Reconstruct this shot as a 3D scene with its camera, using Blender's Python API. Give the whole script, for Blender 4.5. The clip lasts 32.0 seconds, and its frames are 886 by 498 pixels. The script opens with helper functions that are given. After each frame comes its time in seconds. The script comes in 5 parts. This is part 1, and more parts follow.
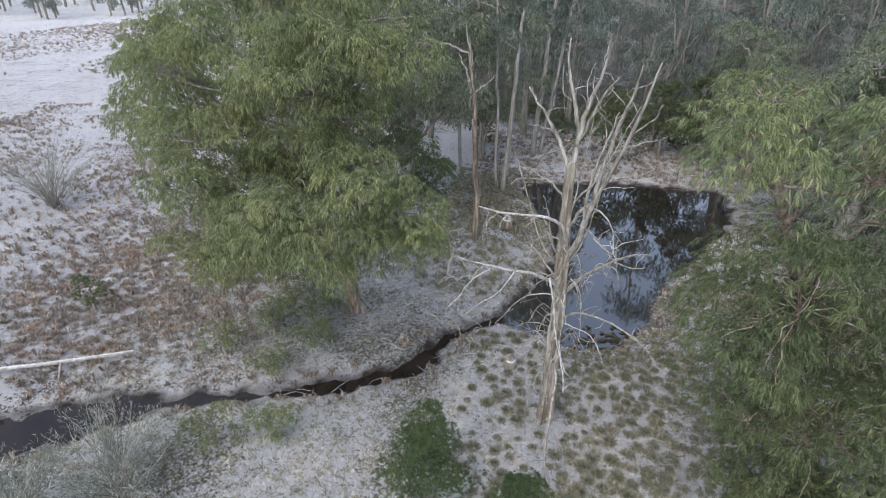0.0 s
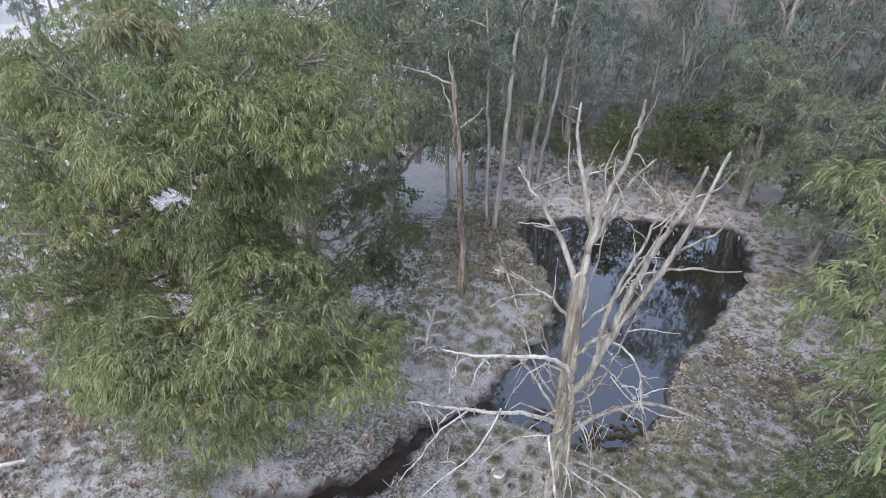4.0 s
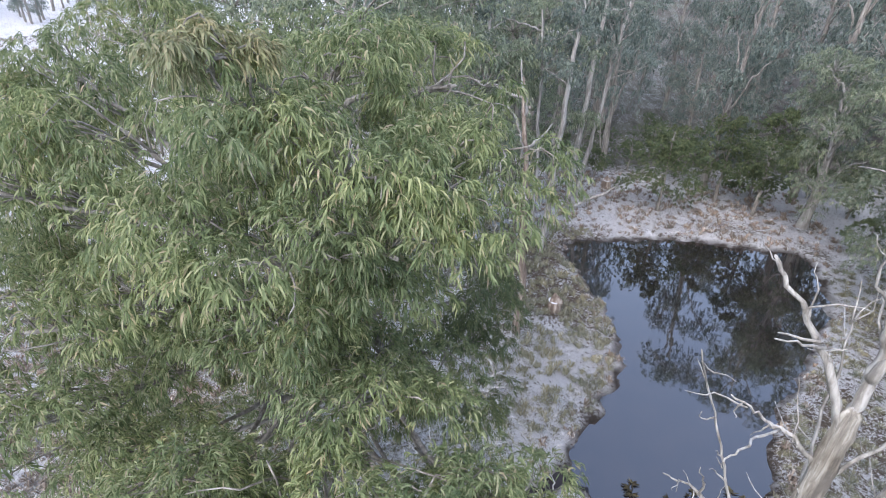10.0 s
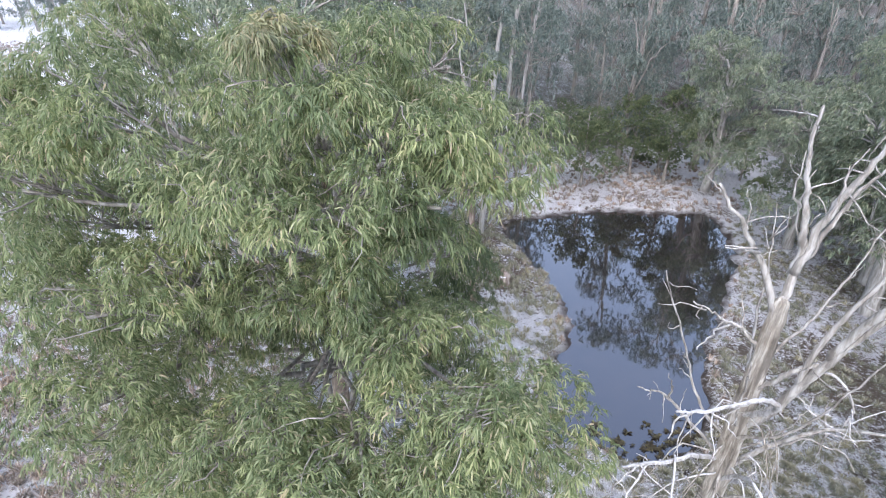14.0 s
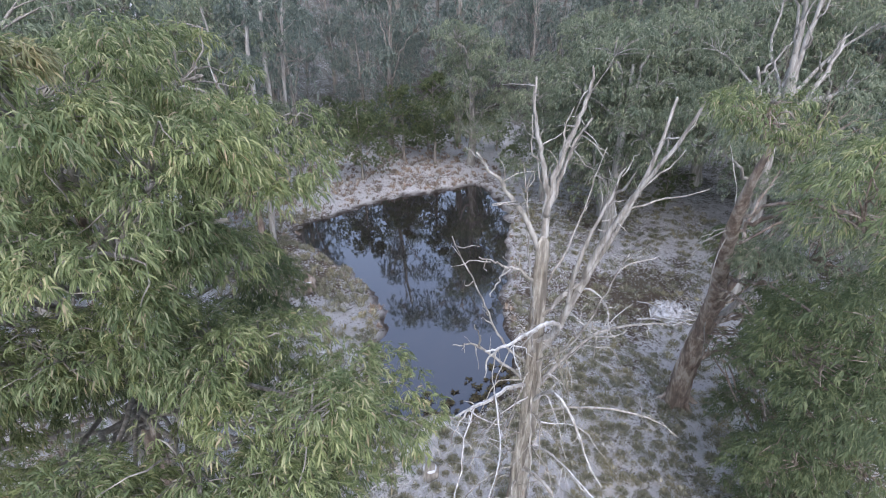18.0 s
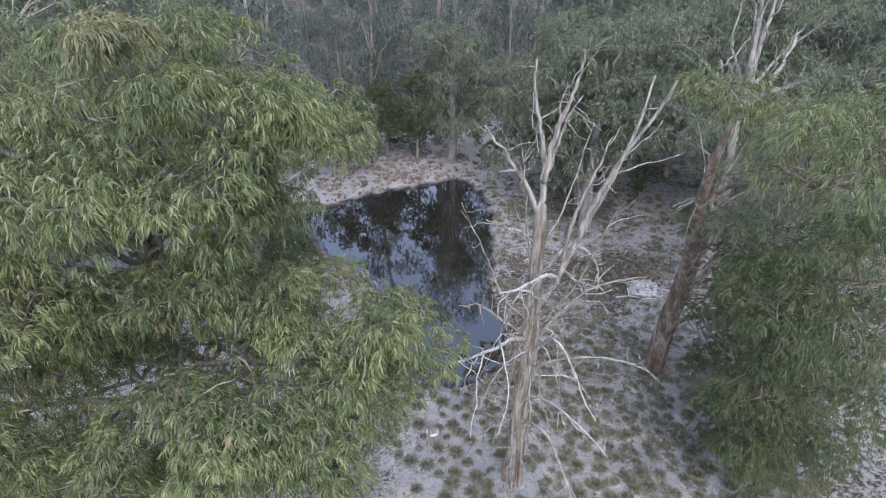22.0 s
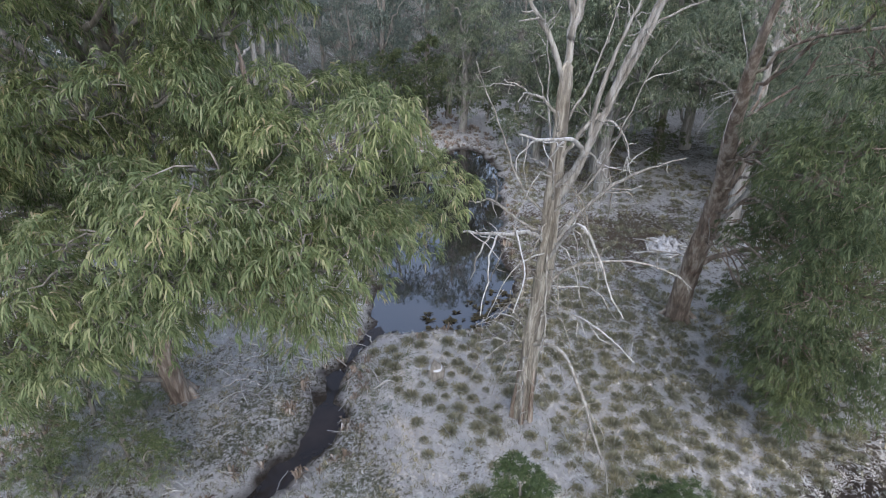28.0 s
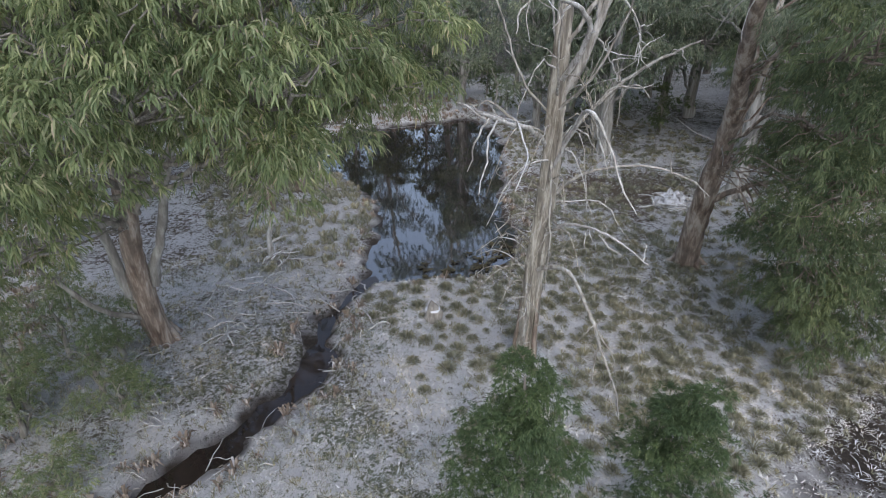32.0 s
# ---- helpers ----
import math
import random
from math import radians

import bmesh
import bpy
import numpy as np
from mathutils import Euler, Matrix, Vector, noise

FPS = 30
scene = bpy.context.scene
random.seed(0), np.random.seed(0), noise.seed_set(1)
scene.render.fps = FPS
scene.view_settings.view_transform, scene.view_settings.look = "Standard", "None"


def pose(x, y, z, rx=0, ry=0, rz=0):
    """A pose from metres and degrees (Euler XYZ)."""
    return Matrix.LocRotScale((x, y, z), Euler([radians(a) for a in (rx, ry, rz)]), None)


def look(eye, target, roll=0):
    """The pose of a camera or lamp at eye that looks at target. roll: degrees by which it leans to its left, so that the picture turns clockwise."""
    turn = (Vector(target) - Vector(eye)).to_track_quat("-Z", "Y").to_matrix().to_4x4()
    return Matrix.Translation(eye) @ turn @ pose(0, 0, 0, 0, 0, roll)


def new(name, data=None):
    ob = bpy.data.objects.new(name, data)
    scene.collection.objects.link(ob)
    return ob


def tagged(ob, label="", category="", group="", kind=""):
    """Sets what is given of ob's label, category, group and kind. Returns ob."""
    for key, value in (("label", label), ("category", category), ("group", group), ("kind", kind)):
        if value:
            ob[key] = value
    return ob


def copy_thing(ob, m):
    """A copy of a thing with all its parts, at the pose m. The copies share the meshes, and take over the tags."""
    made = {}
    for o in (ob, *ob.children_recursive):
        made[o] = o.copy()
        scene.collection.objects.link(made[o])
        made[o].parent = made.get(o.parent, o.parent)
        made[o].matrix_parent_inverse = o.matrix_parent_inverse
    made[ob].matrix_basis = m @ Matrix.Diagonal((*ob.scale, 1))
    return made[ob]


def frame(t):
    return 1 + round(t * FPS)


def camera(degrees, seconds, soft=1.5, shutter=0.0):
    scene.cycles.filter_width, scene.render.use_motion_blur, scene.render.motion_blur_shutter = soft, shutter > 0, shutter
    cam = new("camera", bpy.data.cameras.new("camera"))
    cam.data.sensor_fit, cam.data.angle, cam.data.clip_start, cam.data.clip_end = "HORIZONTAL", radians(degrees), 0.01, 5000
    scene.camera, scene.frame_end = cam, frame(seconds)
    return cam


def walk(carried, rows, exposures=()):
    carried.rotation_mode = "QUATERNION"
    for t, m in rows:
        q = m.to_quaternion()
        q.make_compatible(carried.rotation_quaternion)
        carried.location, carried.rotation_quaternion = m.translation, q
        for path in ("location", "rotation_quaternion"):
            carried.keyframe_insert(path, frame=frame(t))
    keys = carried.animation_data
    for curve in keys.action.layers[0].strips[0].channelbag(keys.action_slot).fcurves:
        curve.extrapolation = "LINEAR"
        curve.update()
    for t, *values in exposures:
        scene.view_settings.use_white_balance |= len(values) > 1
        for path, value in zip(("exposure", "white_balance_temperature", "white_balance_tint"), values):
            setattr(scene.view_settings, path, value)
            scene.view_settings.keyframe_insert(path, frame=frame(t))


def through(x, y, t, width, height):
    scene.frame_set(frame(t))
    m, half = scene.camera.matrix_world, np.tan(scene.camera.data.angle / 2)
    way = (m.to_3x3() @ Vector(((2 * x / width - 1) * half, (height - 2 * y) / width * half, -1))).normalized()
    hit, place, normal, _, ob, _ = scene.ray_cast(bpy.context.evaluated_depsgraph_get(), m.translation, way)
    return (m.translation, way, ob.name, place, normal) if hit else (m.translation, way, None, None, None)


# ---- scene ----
cam = camera(80.50, 32.0, soft=1.0)

PATH = [
    (0, (1.994, 3.093, 11.800), (1.697, 4.837, 10.867), 1.06),
    (0.5, (2.022, 3.360, 11.838), (1.726, 5.104, 10.904), 1.09),
    (1, (2.038, 3.666, 11.857), (1.745, 5.412, 10.925), 1.13),
    (1.5, (2.061, 4.070, 11.875), (1.769, 5.816, 10.945), 1.18),
    (2, (2.077, 4.568, 11.894), (1.787, 6.317, 10.968), 1.24),
    (2.5, (2.072, 5.157, 11.927), (1.784, 6.908, 11.004), 1.31),
    (3, (2.071, 5.864, 11.964), (1.782, 7.615, 11.043), 1.36),
    (3.5, (2.054, 6.560, 12.004), (1.767, 8.314, 11.088), 1.36),
    (5.5, (1.046, 8.349, 12.163), (0.756, 10.111, 11.263), 1.33),
    (6, (0.618, 8.761, 12.167), (0.323, 10.519, 11.261), 1.59),
    (6.5, (0.214, 9.122, 12.145), (-0.082, 10.882, 11.242), 1.68),
    (7, (-0.027, 9.364, 12.112), (-0.324, 11.123, 11.208), 1.64),
    (7.5, (-0.067, 9.498, 12.064), (-0.361, 11.257, 11.157), 1.84),
    (8, (-0.074, 9.638, 12.011), (-0.387, 11.393, 11.103), 1.83),
    (8.5, (-0.147, 9.803, 11.948), (-0.458, 11.558, 11.040), 1.74),
    (9, (-0.255, 9.864, 11.917), (-0.556, 11.621, 11.010), 1.67),
    (9.5, (-0.383, 9.718, 11.918), (-0.673, 11.476, 11.010), 1.86),
    (10, (-0.507, 9.453, 11.935), (-0.792, 11.210, 11.024), 1.92),
    (10.5, (-0.611, 9.141, 11.952), (-0.898, 10.895, 11.035), 1.86),
    (11, (-0.757, 8.852, 11.934), (-1.040, 10.606, 11.017), 1.71),
    (11.5, (-0.901, 8.639, 11.936), (-1.186, 10.391, 11.015), 1.50),
    (12, (-1.050, 8.524, 11.940), (-1.335, 10.278, 11.021), 1.42),
    (12.5, (-1.189, 8.418, 11.938), (-1.476, 10.172, 11.020), 1.40),
    (13, (-1.315, 8.293, 11.916), (-1.605, 10.047, 11.001), 1.23),
    (13.5, (-1.421, 8.252, 11.907), (-1.622, 10.018, 10.989), 0.95),
    (14, (-1.463, 8.299, 11.903), (-1.462, 10.078, 10.989), 0.48),
    (14.5, (-1.420, 8.341, 11.929), (-1.173, 10.103, 11.015), -0.07),
    (15, (-1.354, 8.343, 11.944), (-0.931, 10.072, 11.032), -0.47),
    (15.5, (-1.314, 8.278, 11.952), (-0.733, 9.960, 11.040), -0.84),
    (17.5, (-1.428, 8.161, 11.958), (-0.705, 9.782, 11.035), -1.33),
    (18, (-1.520, 8.015, 11.928), (-0.787, 9.632, 11.006), -1.30),
    (18.5, (-1.571, 7.896, 11.922), (-0.831, 9.510, 11.002), -1.33),
    (19, (-1.604, 7.840, 11.941), (-0.858, 9.452, 11.021), -1.25),
    (19.5, (-1.652, 7.800, 11.952), (-0.897, 9.410, 11.036), -1.18),
    (20, (-1.759, 7.748, 11.938), (-1.001, 9.356, 11.021), -1.08),
    (20.5, (-1.934, 7.629, 11.921), (-1.170, 9.235, 11.005), -1.08),
    (21, (-2.190, 7.457, 11.891), (-1.405, 9.053, 10.977), -1.08),
    (21.5, (-2.453, 7.281, 11.860), (-1.654, 8.870, 10.946), -1.03),
    (22, (-2.627, 7.160, 11.849), (-1.807, 8.738, 10.934), -1.03),
    (22.5, (-2.652, 7.108, 11.872), (-1.837, 8.689, 10.957), -0.97),
    (23, (-2.619, 7.075, 11.846), (-1.820, 8.665, 10.931), -0.84),
    (23.5, (-2.591, 7.056, 11.744), (-1.799, 8.649, 10.830), -0.77),
    (24, (-2.572, 7.039, 11.583), (-1.779, 8.631, 10.670), -0.70),
    (24.5, (-2.574, 7.000, 11.352), (-1.778, 8.591, 10.438), -0.66),
    (25, (-2.587, 6.963, 11.090), (-1.793, 8.554, 10.175), -0.60),
    (25.5, (-2.625, 6.995, 10.823), (-1.826, 8.583, 9.906), -0.43),
    (27.5, (-2.662, 7.153, 9.650), (-1.863, 8.753, 8.754), 0.08),
    (28, (-2.658, 7.186, 9.425), (-1.859, 8.783, 8.524), 0.06),
    (28.5, (-2.644, 7.206, 9.182), (-1.846, 8.803, 8.280), -0.04),
    (29, (-2.610, 7.219, 8.969), (-1.812, 8.815, 8.067), -0.10),
    (29.5, (-2.578, 7.216, 8.755), (-1.779, 8.812, 7.853), -0.13),
    (30, (-2.562, 7.217, 8.543), (-1.761, 8.811, 7.638), -0.10),
    (30.5, (-2.547, 7.208, 8.318), (-1.745, 8.802, 7.415), -0.23),
    (31, (-2.541, 7.185, 8.080), (-1.740, 8.780, 7.177), -0.31),
    (31.5, (-2.569, 7.157, 7.860), (-1.771, 8.752, 6.955), -0.41),
    (32, (-2.609, 7.127, 7.695), (-1.812, 8.721, 6.788), -0.39),
]
walk(cam, [(t, look(eye, target, roll)) for t, eye, target, roll in PATH],
     exposures=[(0, 0.9, 6850, 13), (3, 1.04, 6750, 14), (6, 1.27, 6550, 16), (13, 1.58, 6420, 17), (15.5, 1.74, 6360, 18), (18, 1.23, 6420, 18), (24, 1.0, 6420, 17), (28, 0.89, 6580, 14), (32, 0.85, 6650, 13)])

# ---------------------------------------------------------------- world and light
world = bpy.data.worlds.new("overcast_sky")
scene.world = world
world.use_nodes = True
wn, wl = world.node_tree.nodes, world.node_tree.links
sky = wn.new("ShaderNodeTexSky")
sky.sky_type = "NISHITA"
sky.sun_disc = False
sky.sun_elevation = radians(38)
sky.sun_rotation = radians(200)
sky.air_density, sky.dust_density, sky.ozone_density = 1.0, 1.0, 1.5
grey = wn.new("ShaderNodeHueSaturation")
grey.inputs["Saturation"].default_value = 0.78
wl.new(sky.outputs[0], grey.inputs["Color"])
wl.new(grey.outputs[0], wn["Background"].inputs[0])
wn["Background"].inputs[1].default_value = 0.15
sun = new("sun", bpy.data.lights.new("sun", "SUN"))
sun.data.energy, sun.data.angle, sun.data.color = 0.9, radians(50), (1.0, 0.99, 0.97)
sun.matrix_world = look((0, 0, 60), (12, 32, 0))

# ---------------------------------------------------------------- plain tools
rng = np.random.default_rng(7)


def vnoise(x, y, seed=0):
    """Smooth value noise in the plane, 0 to 1."""
    x, y = np.asarray(x, float), np.asarray(y, float)
    xi, yi = np.floor(x).astype(int), np.floor(y).astype(int)
    fx, fy = x - xi, y - yi
    fx, fy = fx * fx * (3 - 2 * fx), fy * fy * (3 - 2 * fy)

    def h(a, b):
        v = np.sin(a * 127.1 + b * 311.7 + seed * 74.7) * 43758.5453
        return v - np.floor(v)

    return (h(xi, yi) * (1 - fx) + h(xi + 1, yi) * fx) * (1 - fy) + (h(xi, yi + 1) * (1 - fx) + h(xi + 1, yi + 1) * fx) * fy


def mesh_from(name, verts, quads, tris=None, smooth=True):
    """A mesh from arrays of places, four-cornered and three-cornered faces."""
    verts = np.asarray(verts, np.float32)
    quads = np.asarray(quads, np.int32).reshape(-1, 4)
    tris = np.zeros((0, 3), np.int32) if tris is None else np.asarray(tris, np.int32).reshape(-1, 3)
    me = bpy.data.meshes.new(name)
    me.vertices.add(len(verts))
    me.vertices.foreach_set("co", verts.ravel())
    loops = np.concatenate([quads.ravel(), tris.ravel()])
    me.loops.add(len(loops))
    me.loops.foreach_set("vertex_index", loops)
    starts = np.concatenate([np.arange(len(quads)) * 4, len(quads) * 4 + np.arange(len(tris)) * 3]).astype(np.int32)
    me.polygons.add(len(starts))
    me.polygons.foreach_set("loop_start", starts)
    me.polygons.foreach_set("use_smooth", np.full(len(starts), smooth))
    me.update(calc_edges=True)
    return me


def part(name, geo, material, parent=None, label="", smooth=True, kind=""):
    ob = new(name, mesh_from(name, *geo, smooth=smooth))
    ob.data.materials.append(material)
    ob.parent = parent
    return tagged(ob, label, kind=kind)


def thing(name, place, label, category, group="", kind=""):
    root = new(name)
    root.location = place
    root.empty_display_size = 0.2
    return tagged(root, label, category, group, kind)


def join(geos):
    vs, qs, ts, n = [], [], [], 0
    for g in geos:
        v, q = g[0], np.asarray(g[1], np.int64).reshape(-1, 4)
        vs.append(v)
        qs.append(q + n)
        if len(g) > 2 and g[2] is not None:
            ts.append(np.asarray(g[2], np.int64).reshape(-1, 3) + n)
        n += len(v)
    return np.concatenate(vs), np.concatenate(qs), (np.concatenate(ts) if ts else None)


def curve(points, steps=6):
    """A smooth line through points, resampled."""
    p = np.asarray(points, float)
    q = np.vstack([2 * p[0] - p[1], p, 2 * p[-1] - p[-2]])
    out = []
    for i in range(1, len(q) - 2):
        for t in np.arange(steps) / steps:
            a, b, c, d = q[i - 1 : i + 3]
            out.append(0.5 * (2 * b + (c - a) * t + (2 * a - 5 * b + 4 * c - d) * t * t + (3 * b - 3 * c + d - a) * t**3))
    out.append(p[-1])
    return np.array(out)


def tube(points, r0, r1, sides=8, steps=5, rough=0.12, crook=0.0, flute=0.0, seed=1, power=1.0):
    """A tapered, uneven limb along points. crook: sideways wander; flute: depth of long ridges."""
    g = np.random.default_rng(seed)
    c = curve(points, steps)
    n = len(c)
    s = np.linspace(0, 1, n)
    if crook:
        w = np.cumsum(g.normal(0, 1, (n, 3)), 0)
        w -= w[0] + (w[-1] - w[0]) * s[:, None]
        c = c + w * crook / max(np.abs(w).max(), 1e-6)
    rad = r1 + (r0 - r1) * (1 - s) ** power
    tan = np.gradient(c, axis=0)
    tan /= np.linalg.norm(tan, axis=1)[:, None] + 1e-9
    up = np.array([0.3, 0.9, 0.2])
    up -= tan[0] * (up @ tan[0])
    ring = np.arange(sides) / sides * 2 * np.pi
    ridge = 1 + flute * np.sin(ring * g.integers(3, 6) + g.uniform(0, 6)) + flute * 0.7 * np.sin(ring * g.integers(6, 9) + g.uniform(0, 6))
    verts = np.zeros((n, sides, 3))
    for i in range(n):
        up = up - tan[i] * (up @ tan[i])
        up /= np.linalg.norm(up) + 1e-9
        side = np.cross(tan[i], up)
        k = rad[i] * ridge * (1 + g.normal(0, rough, sides))
        verts[i] = c[i] + (np.cos(ring) * k)[:, None] * up + (np.sin(ring) * k)[:, None] * side
    verts = verts.reshape(-1, 3)
    i, j = np.meshgrid(np.arange(n - 1), np.arange(sides), indexing="ij")
    a, b = i * sides + j, i * sides + (j + 1) % sides
    quads = np.stack([a, b, b + sides, a + sides], -1).reshape(-1, 4)
    tip = len(verts)
    verts = np.vstack([verts, c[-1] + tan[-1] * rad[-1] * 1.5, c[0] - tan[0] * rad[0] * 0.3])
    k = np.arange(sides)
    tris = np.concatenate([np.stack([(n - 1) * sides + k, (n - 1) * sides + (k + 1) % sides, np.full(sides, tip)], -1),
                           np.stack([(k + 1) % sides, k, np.full(sides, tip + 1)], -1)])
    return verts, quads, tris


def unit(v):
    return v / (np.linalg.norm(v, axis=-1, keepdims=True) + 1e-9)


def leaf_blades(p, d, length, width, g, bend=0.0):
    """Narrow leaves from places p along directions d, folded at the middle and bent down by bend."""
    n = len(p)
    side = unit(np.cross(d, g.normal(0, 0.45, (n, 3)) + (0, 0, 1.0)))
    ln = (length * g.uniform(0.6, 1.25, n))[:, None]
    wd = (width * g.uniform(0.7, 1.2, n))[:, None]
    sick = side * ln * g.uniform(-0.22, 0.22, n)[:, None]
    mid = p + d * ln * 0.45 + sick
    tip = mid + unit(d * (1 - bend) + np.array([0, 0, -1.0]) * bend + g.normal(0, 0.12, d.shape)) * ln * 0.55
    v = np.stack([p, mid + side * wd * 0.5, mid - side * wd * 0.5, tip], 1).reshape(-1, 3)
    k = np.arange(n)[:, None] * 4
    return v, np.zeros((0, 4)), np.concatenate([k + (0, 1, 2), k + (1, 3, 2)])


def sickle_leaves(p, d, length, width, g, bend):
    """Curved, hanging gum leaves from places p along directions d; each bends down by bend on its way."""
    n = len(p)
    ln = (length * g.uniform(0.65, 1.25, n))[:, None]
    wd = (width * g.uniform(0.75, 1.2, n))[:, None]
    side = unit(np.cross(d, g.normal(0, 0.5, (n, 3)) + (0, 0, 1.0)))
    side = unit(side + g.normal(0, 0.35, (n, 3)))
    down = np.array([0, 0, -1.0])
    curl = side * g.uniform(-0.2, 0.2, n)[:, None]
    d2 = unit(d * (1 - bend * 0.55) + down * bend * 0.55 + curl)
    d3 = unit(d * (1 - bend) + down * bend + curl * 2)
    m1 = p + d * ln * 0.28
    m2 = m1 + d2 * ln * 0.36
    tip = m2 + d3 * ln * 0.36
    v = np.stack([p, m1 + side * wd * 0.5, m1 - side * wd * 0.5, m2 + side * wd * 0.4, m2 - side * wd * 0.4, tip], 1).reshape(-1, 3)
    k = np.arange(n)[:, None] * 6
    return v, k + (1, 3, 4, 2), np.concatenate([k + (0, 1, 2), k + (3, 5, 4)])


def lobe_foliage(centre, radii, pads, sprays, leaves, length, width, g, droop=1.0, near=False):
    """One billow of a gum's crown: pads on its outside, leaf fans over each pad, hanging leaves in each fan.
    Returns the leaves and the pads' middles."""
    centre, radii = np.asarray(centre, float), np.asarray(radii, float)
    u = unit(g.normal(0, 1, (pads, 3)) * (1, 1, 0.75) + (0, 0, 0.5))
    c = centre + u * radii * g.uniform(0.45, 1.0, (pads, 1)) ** 0.6
    pr = radii.mean() * g.uniform(0.24, 0.46, pads)
    count = np.maximum(3, sprays * (pr / pr.mean()) ** 2).astype(int)
    ci = np.repeat(np.arange(pads), count)
    w = unit(g.normal(0, 1, (len(ci), 3)) * (1, 1, 0.8) + (0, 0, 0.45))
    o = c[ci] + w * (1, 1, 0.7) * (pr[ci] * g.uniform(0.6, 1.05, len(ci)))[:, None]
    out = unit(w * (1, 1, 0.4) + u[ci] * (0.3, 0.3, 0.1) + g.normal(0, 0.2, w.shape))
    si = np.repeat(np.arange(len(o)), leaves)
    t = g.uniform(0, 1, len(si))[:, None]
    p = o[si] + out[si] * t * length * 0.7 - np.array([0, 0, 1.0]) * t * t * length * 0.45 * droop + g.normal(0, length * 0.07, (len(si), 3))
    d = unit(out[si] * 0.75 + g.normal(0, 0.5, p.shape) * (1, 1, 0.55) + np.array([0, 0, -1.0]) * droop * (0.1 + 0.45 * t))
    if near:
        return sickle_leaves(p, d, length, width, g, 0.75 * droop), c
    return leaf_blades(p, d, length, width, g, 0.55 * droop), c


# ---------------------------------------------------------------- materials
def material(name):
    m = bpy.data.materials.new(name)
    m.use_nodes = True
    return m, m.node_tree.nodes, m.node_tree.links, m.node_tree.nodes["Principled BSDF"]


def ramp(nodes, stops):
    r = nodes.new("ShaderNodeValToRGB")
    e = r.color_ramp.elements
    while len(e) < len(stops):
        e.new(0.5)
    for k, (pos, col) in zip(e, stops):
        k.position, k.color = pos, (*col, 1)
    return r


def noise_node(nodes, links, scale, detail=6, rough=0.6, stretch=None, source="Object"):
    tex = nodes.new("ShaderNodeTexNoise")
    tex.inputs["Scale"].default_value = scale
    tex.inputs["Detail"].default_value = detail
    tex.inputs["Roughness"].default_value = rough
    co = nodes.new("ShaderNodeTexCoord")
    if stretch:
        mp = nodes.new("ShaderNodeMapping")
        mp.inputs["Scale"].default_value = stretch
        links.new(co.outputs[source], mp.inputs[0])
        links.new(mp.outputs[0], tex.inputs["Vector"])
    else:
        links.new(co.outputs[source], tex.inputs["Vector"])
    return tex


def mix_node(nodes, links, fac, a, b, blend="MIX"):
    m = nodes.new("ShaderNodeMix")
    m.data_type, m.blend_type = "RGBA", blend
    for value, socket in ((fac, m.inputs[0]), (a, m.inputs[6]), (b, m.inputs[7])):
        if isinstance(value, (int, float)):
            socket.default_value = value
        elif isinstance(value, tuple):
            socket.default_value = (*value, 1)
        else:
            links.new(value, socket)
    return m.outputs[2]


def bump(nodes, links, bsdf, height, strength, distance):
    b = nodes.new("ShaderNodeBump")
    b.inputs["Strength"].default_value, b.inputs["Distance"].default_value = strength, distance
    links.new(height, b.inputs["Height"])
    links.new(b.outputs[0], bsdf.inputs["Normal"])


def up_mask(nodes, links, low, high):
    """How far a face looks up, broken by noise: where frost settles."""
    geo = nodes.new("ShaderNodeNewGeometry")
    sep = nodes.new("ShaderNodeSeparateXYZ")
    links.new(geo.outputs["Normal"], sep.inputs[0])
    n = noise_node(nodes, links, 9, 4)
    add = nodes.new("ShaderNodeMath")
    add.operation = "MULTIPLY_ADD"
    links.new(n.outputs[0], add.inputs[0])
    add.inputs[1].default_value = 0.9
    links.new(sep.outputs[2], add.inputs[2])
    r = nodes.new("ShaderNodeMapRange")
    r.inputs[1].default_value, r.inputs[2].default_value = low, high
    links.new(add.outputs[0], r.inputs[0])
    return r.outputs[0]


def leaf_material(name, stops, gloss=0.45, through=0.25):
    m, nd, ln, bs = material(name)
    geo = nd.new("ShaderNodeNewGeometry")
    r = ramp(nd, stops)
    ln.new(geo.outputs["Random Per Island"], r.inputs[0])
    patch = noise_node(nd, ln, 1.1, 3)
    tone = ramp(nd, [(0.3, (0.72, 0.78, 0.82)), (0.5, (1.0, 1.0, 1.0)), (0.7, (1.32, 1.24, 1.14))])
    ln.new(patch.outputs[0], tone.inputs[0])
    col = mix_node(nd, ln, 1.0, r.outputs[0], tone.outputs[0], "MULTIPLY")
    ln.new(col, bs.inputs["Base Color"])
    bs.inputs["Roughness"].default_value = gloss
    bs.inputs["Specular IOR Level"].default_value = 0.3
    tr = nd.new("ShaderNodeBsdfTranslucent")
    ln.new(col, tr.inputs[0])
    mx = nd.new("ShaderNodeMixShader")
    mx.inputs[0].default_value = through
    ln.new(bs.outputs[0], mx.inputs[1])
    ln.new(tr.outputs[0], mx.inputs[2])
    ln.new(mx.outputs[0], nd["Material Output"].inputs[0])
    return m


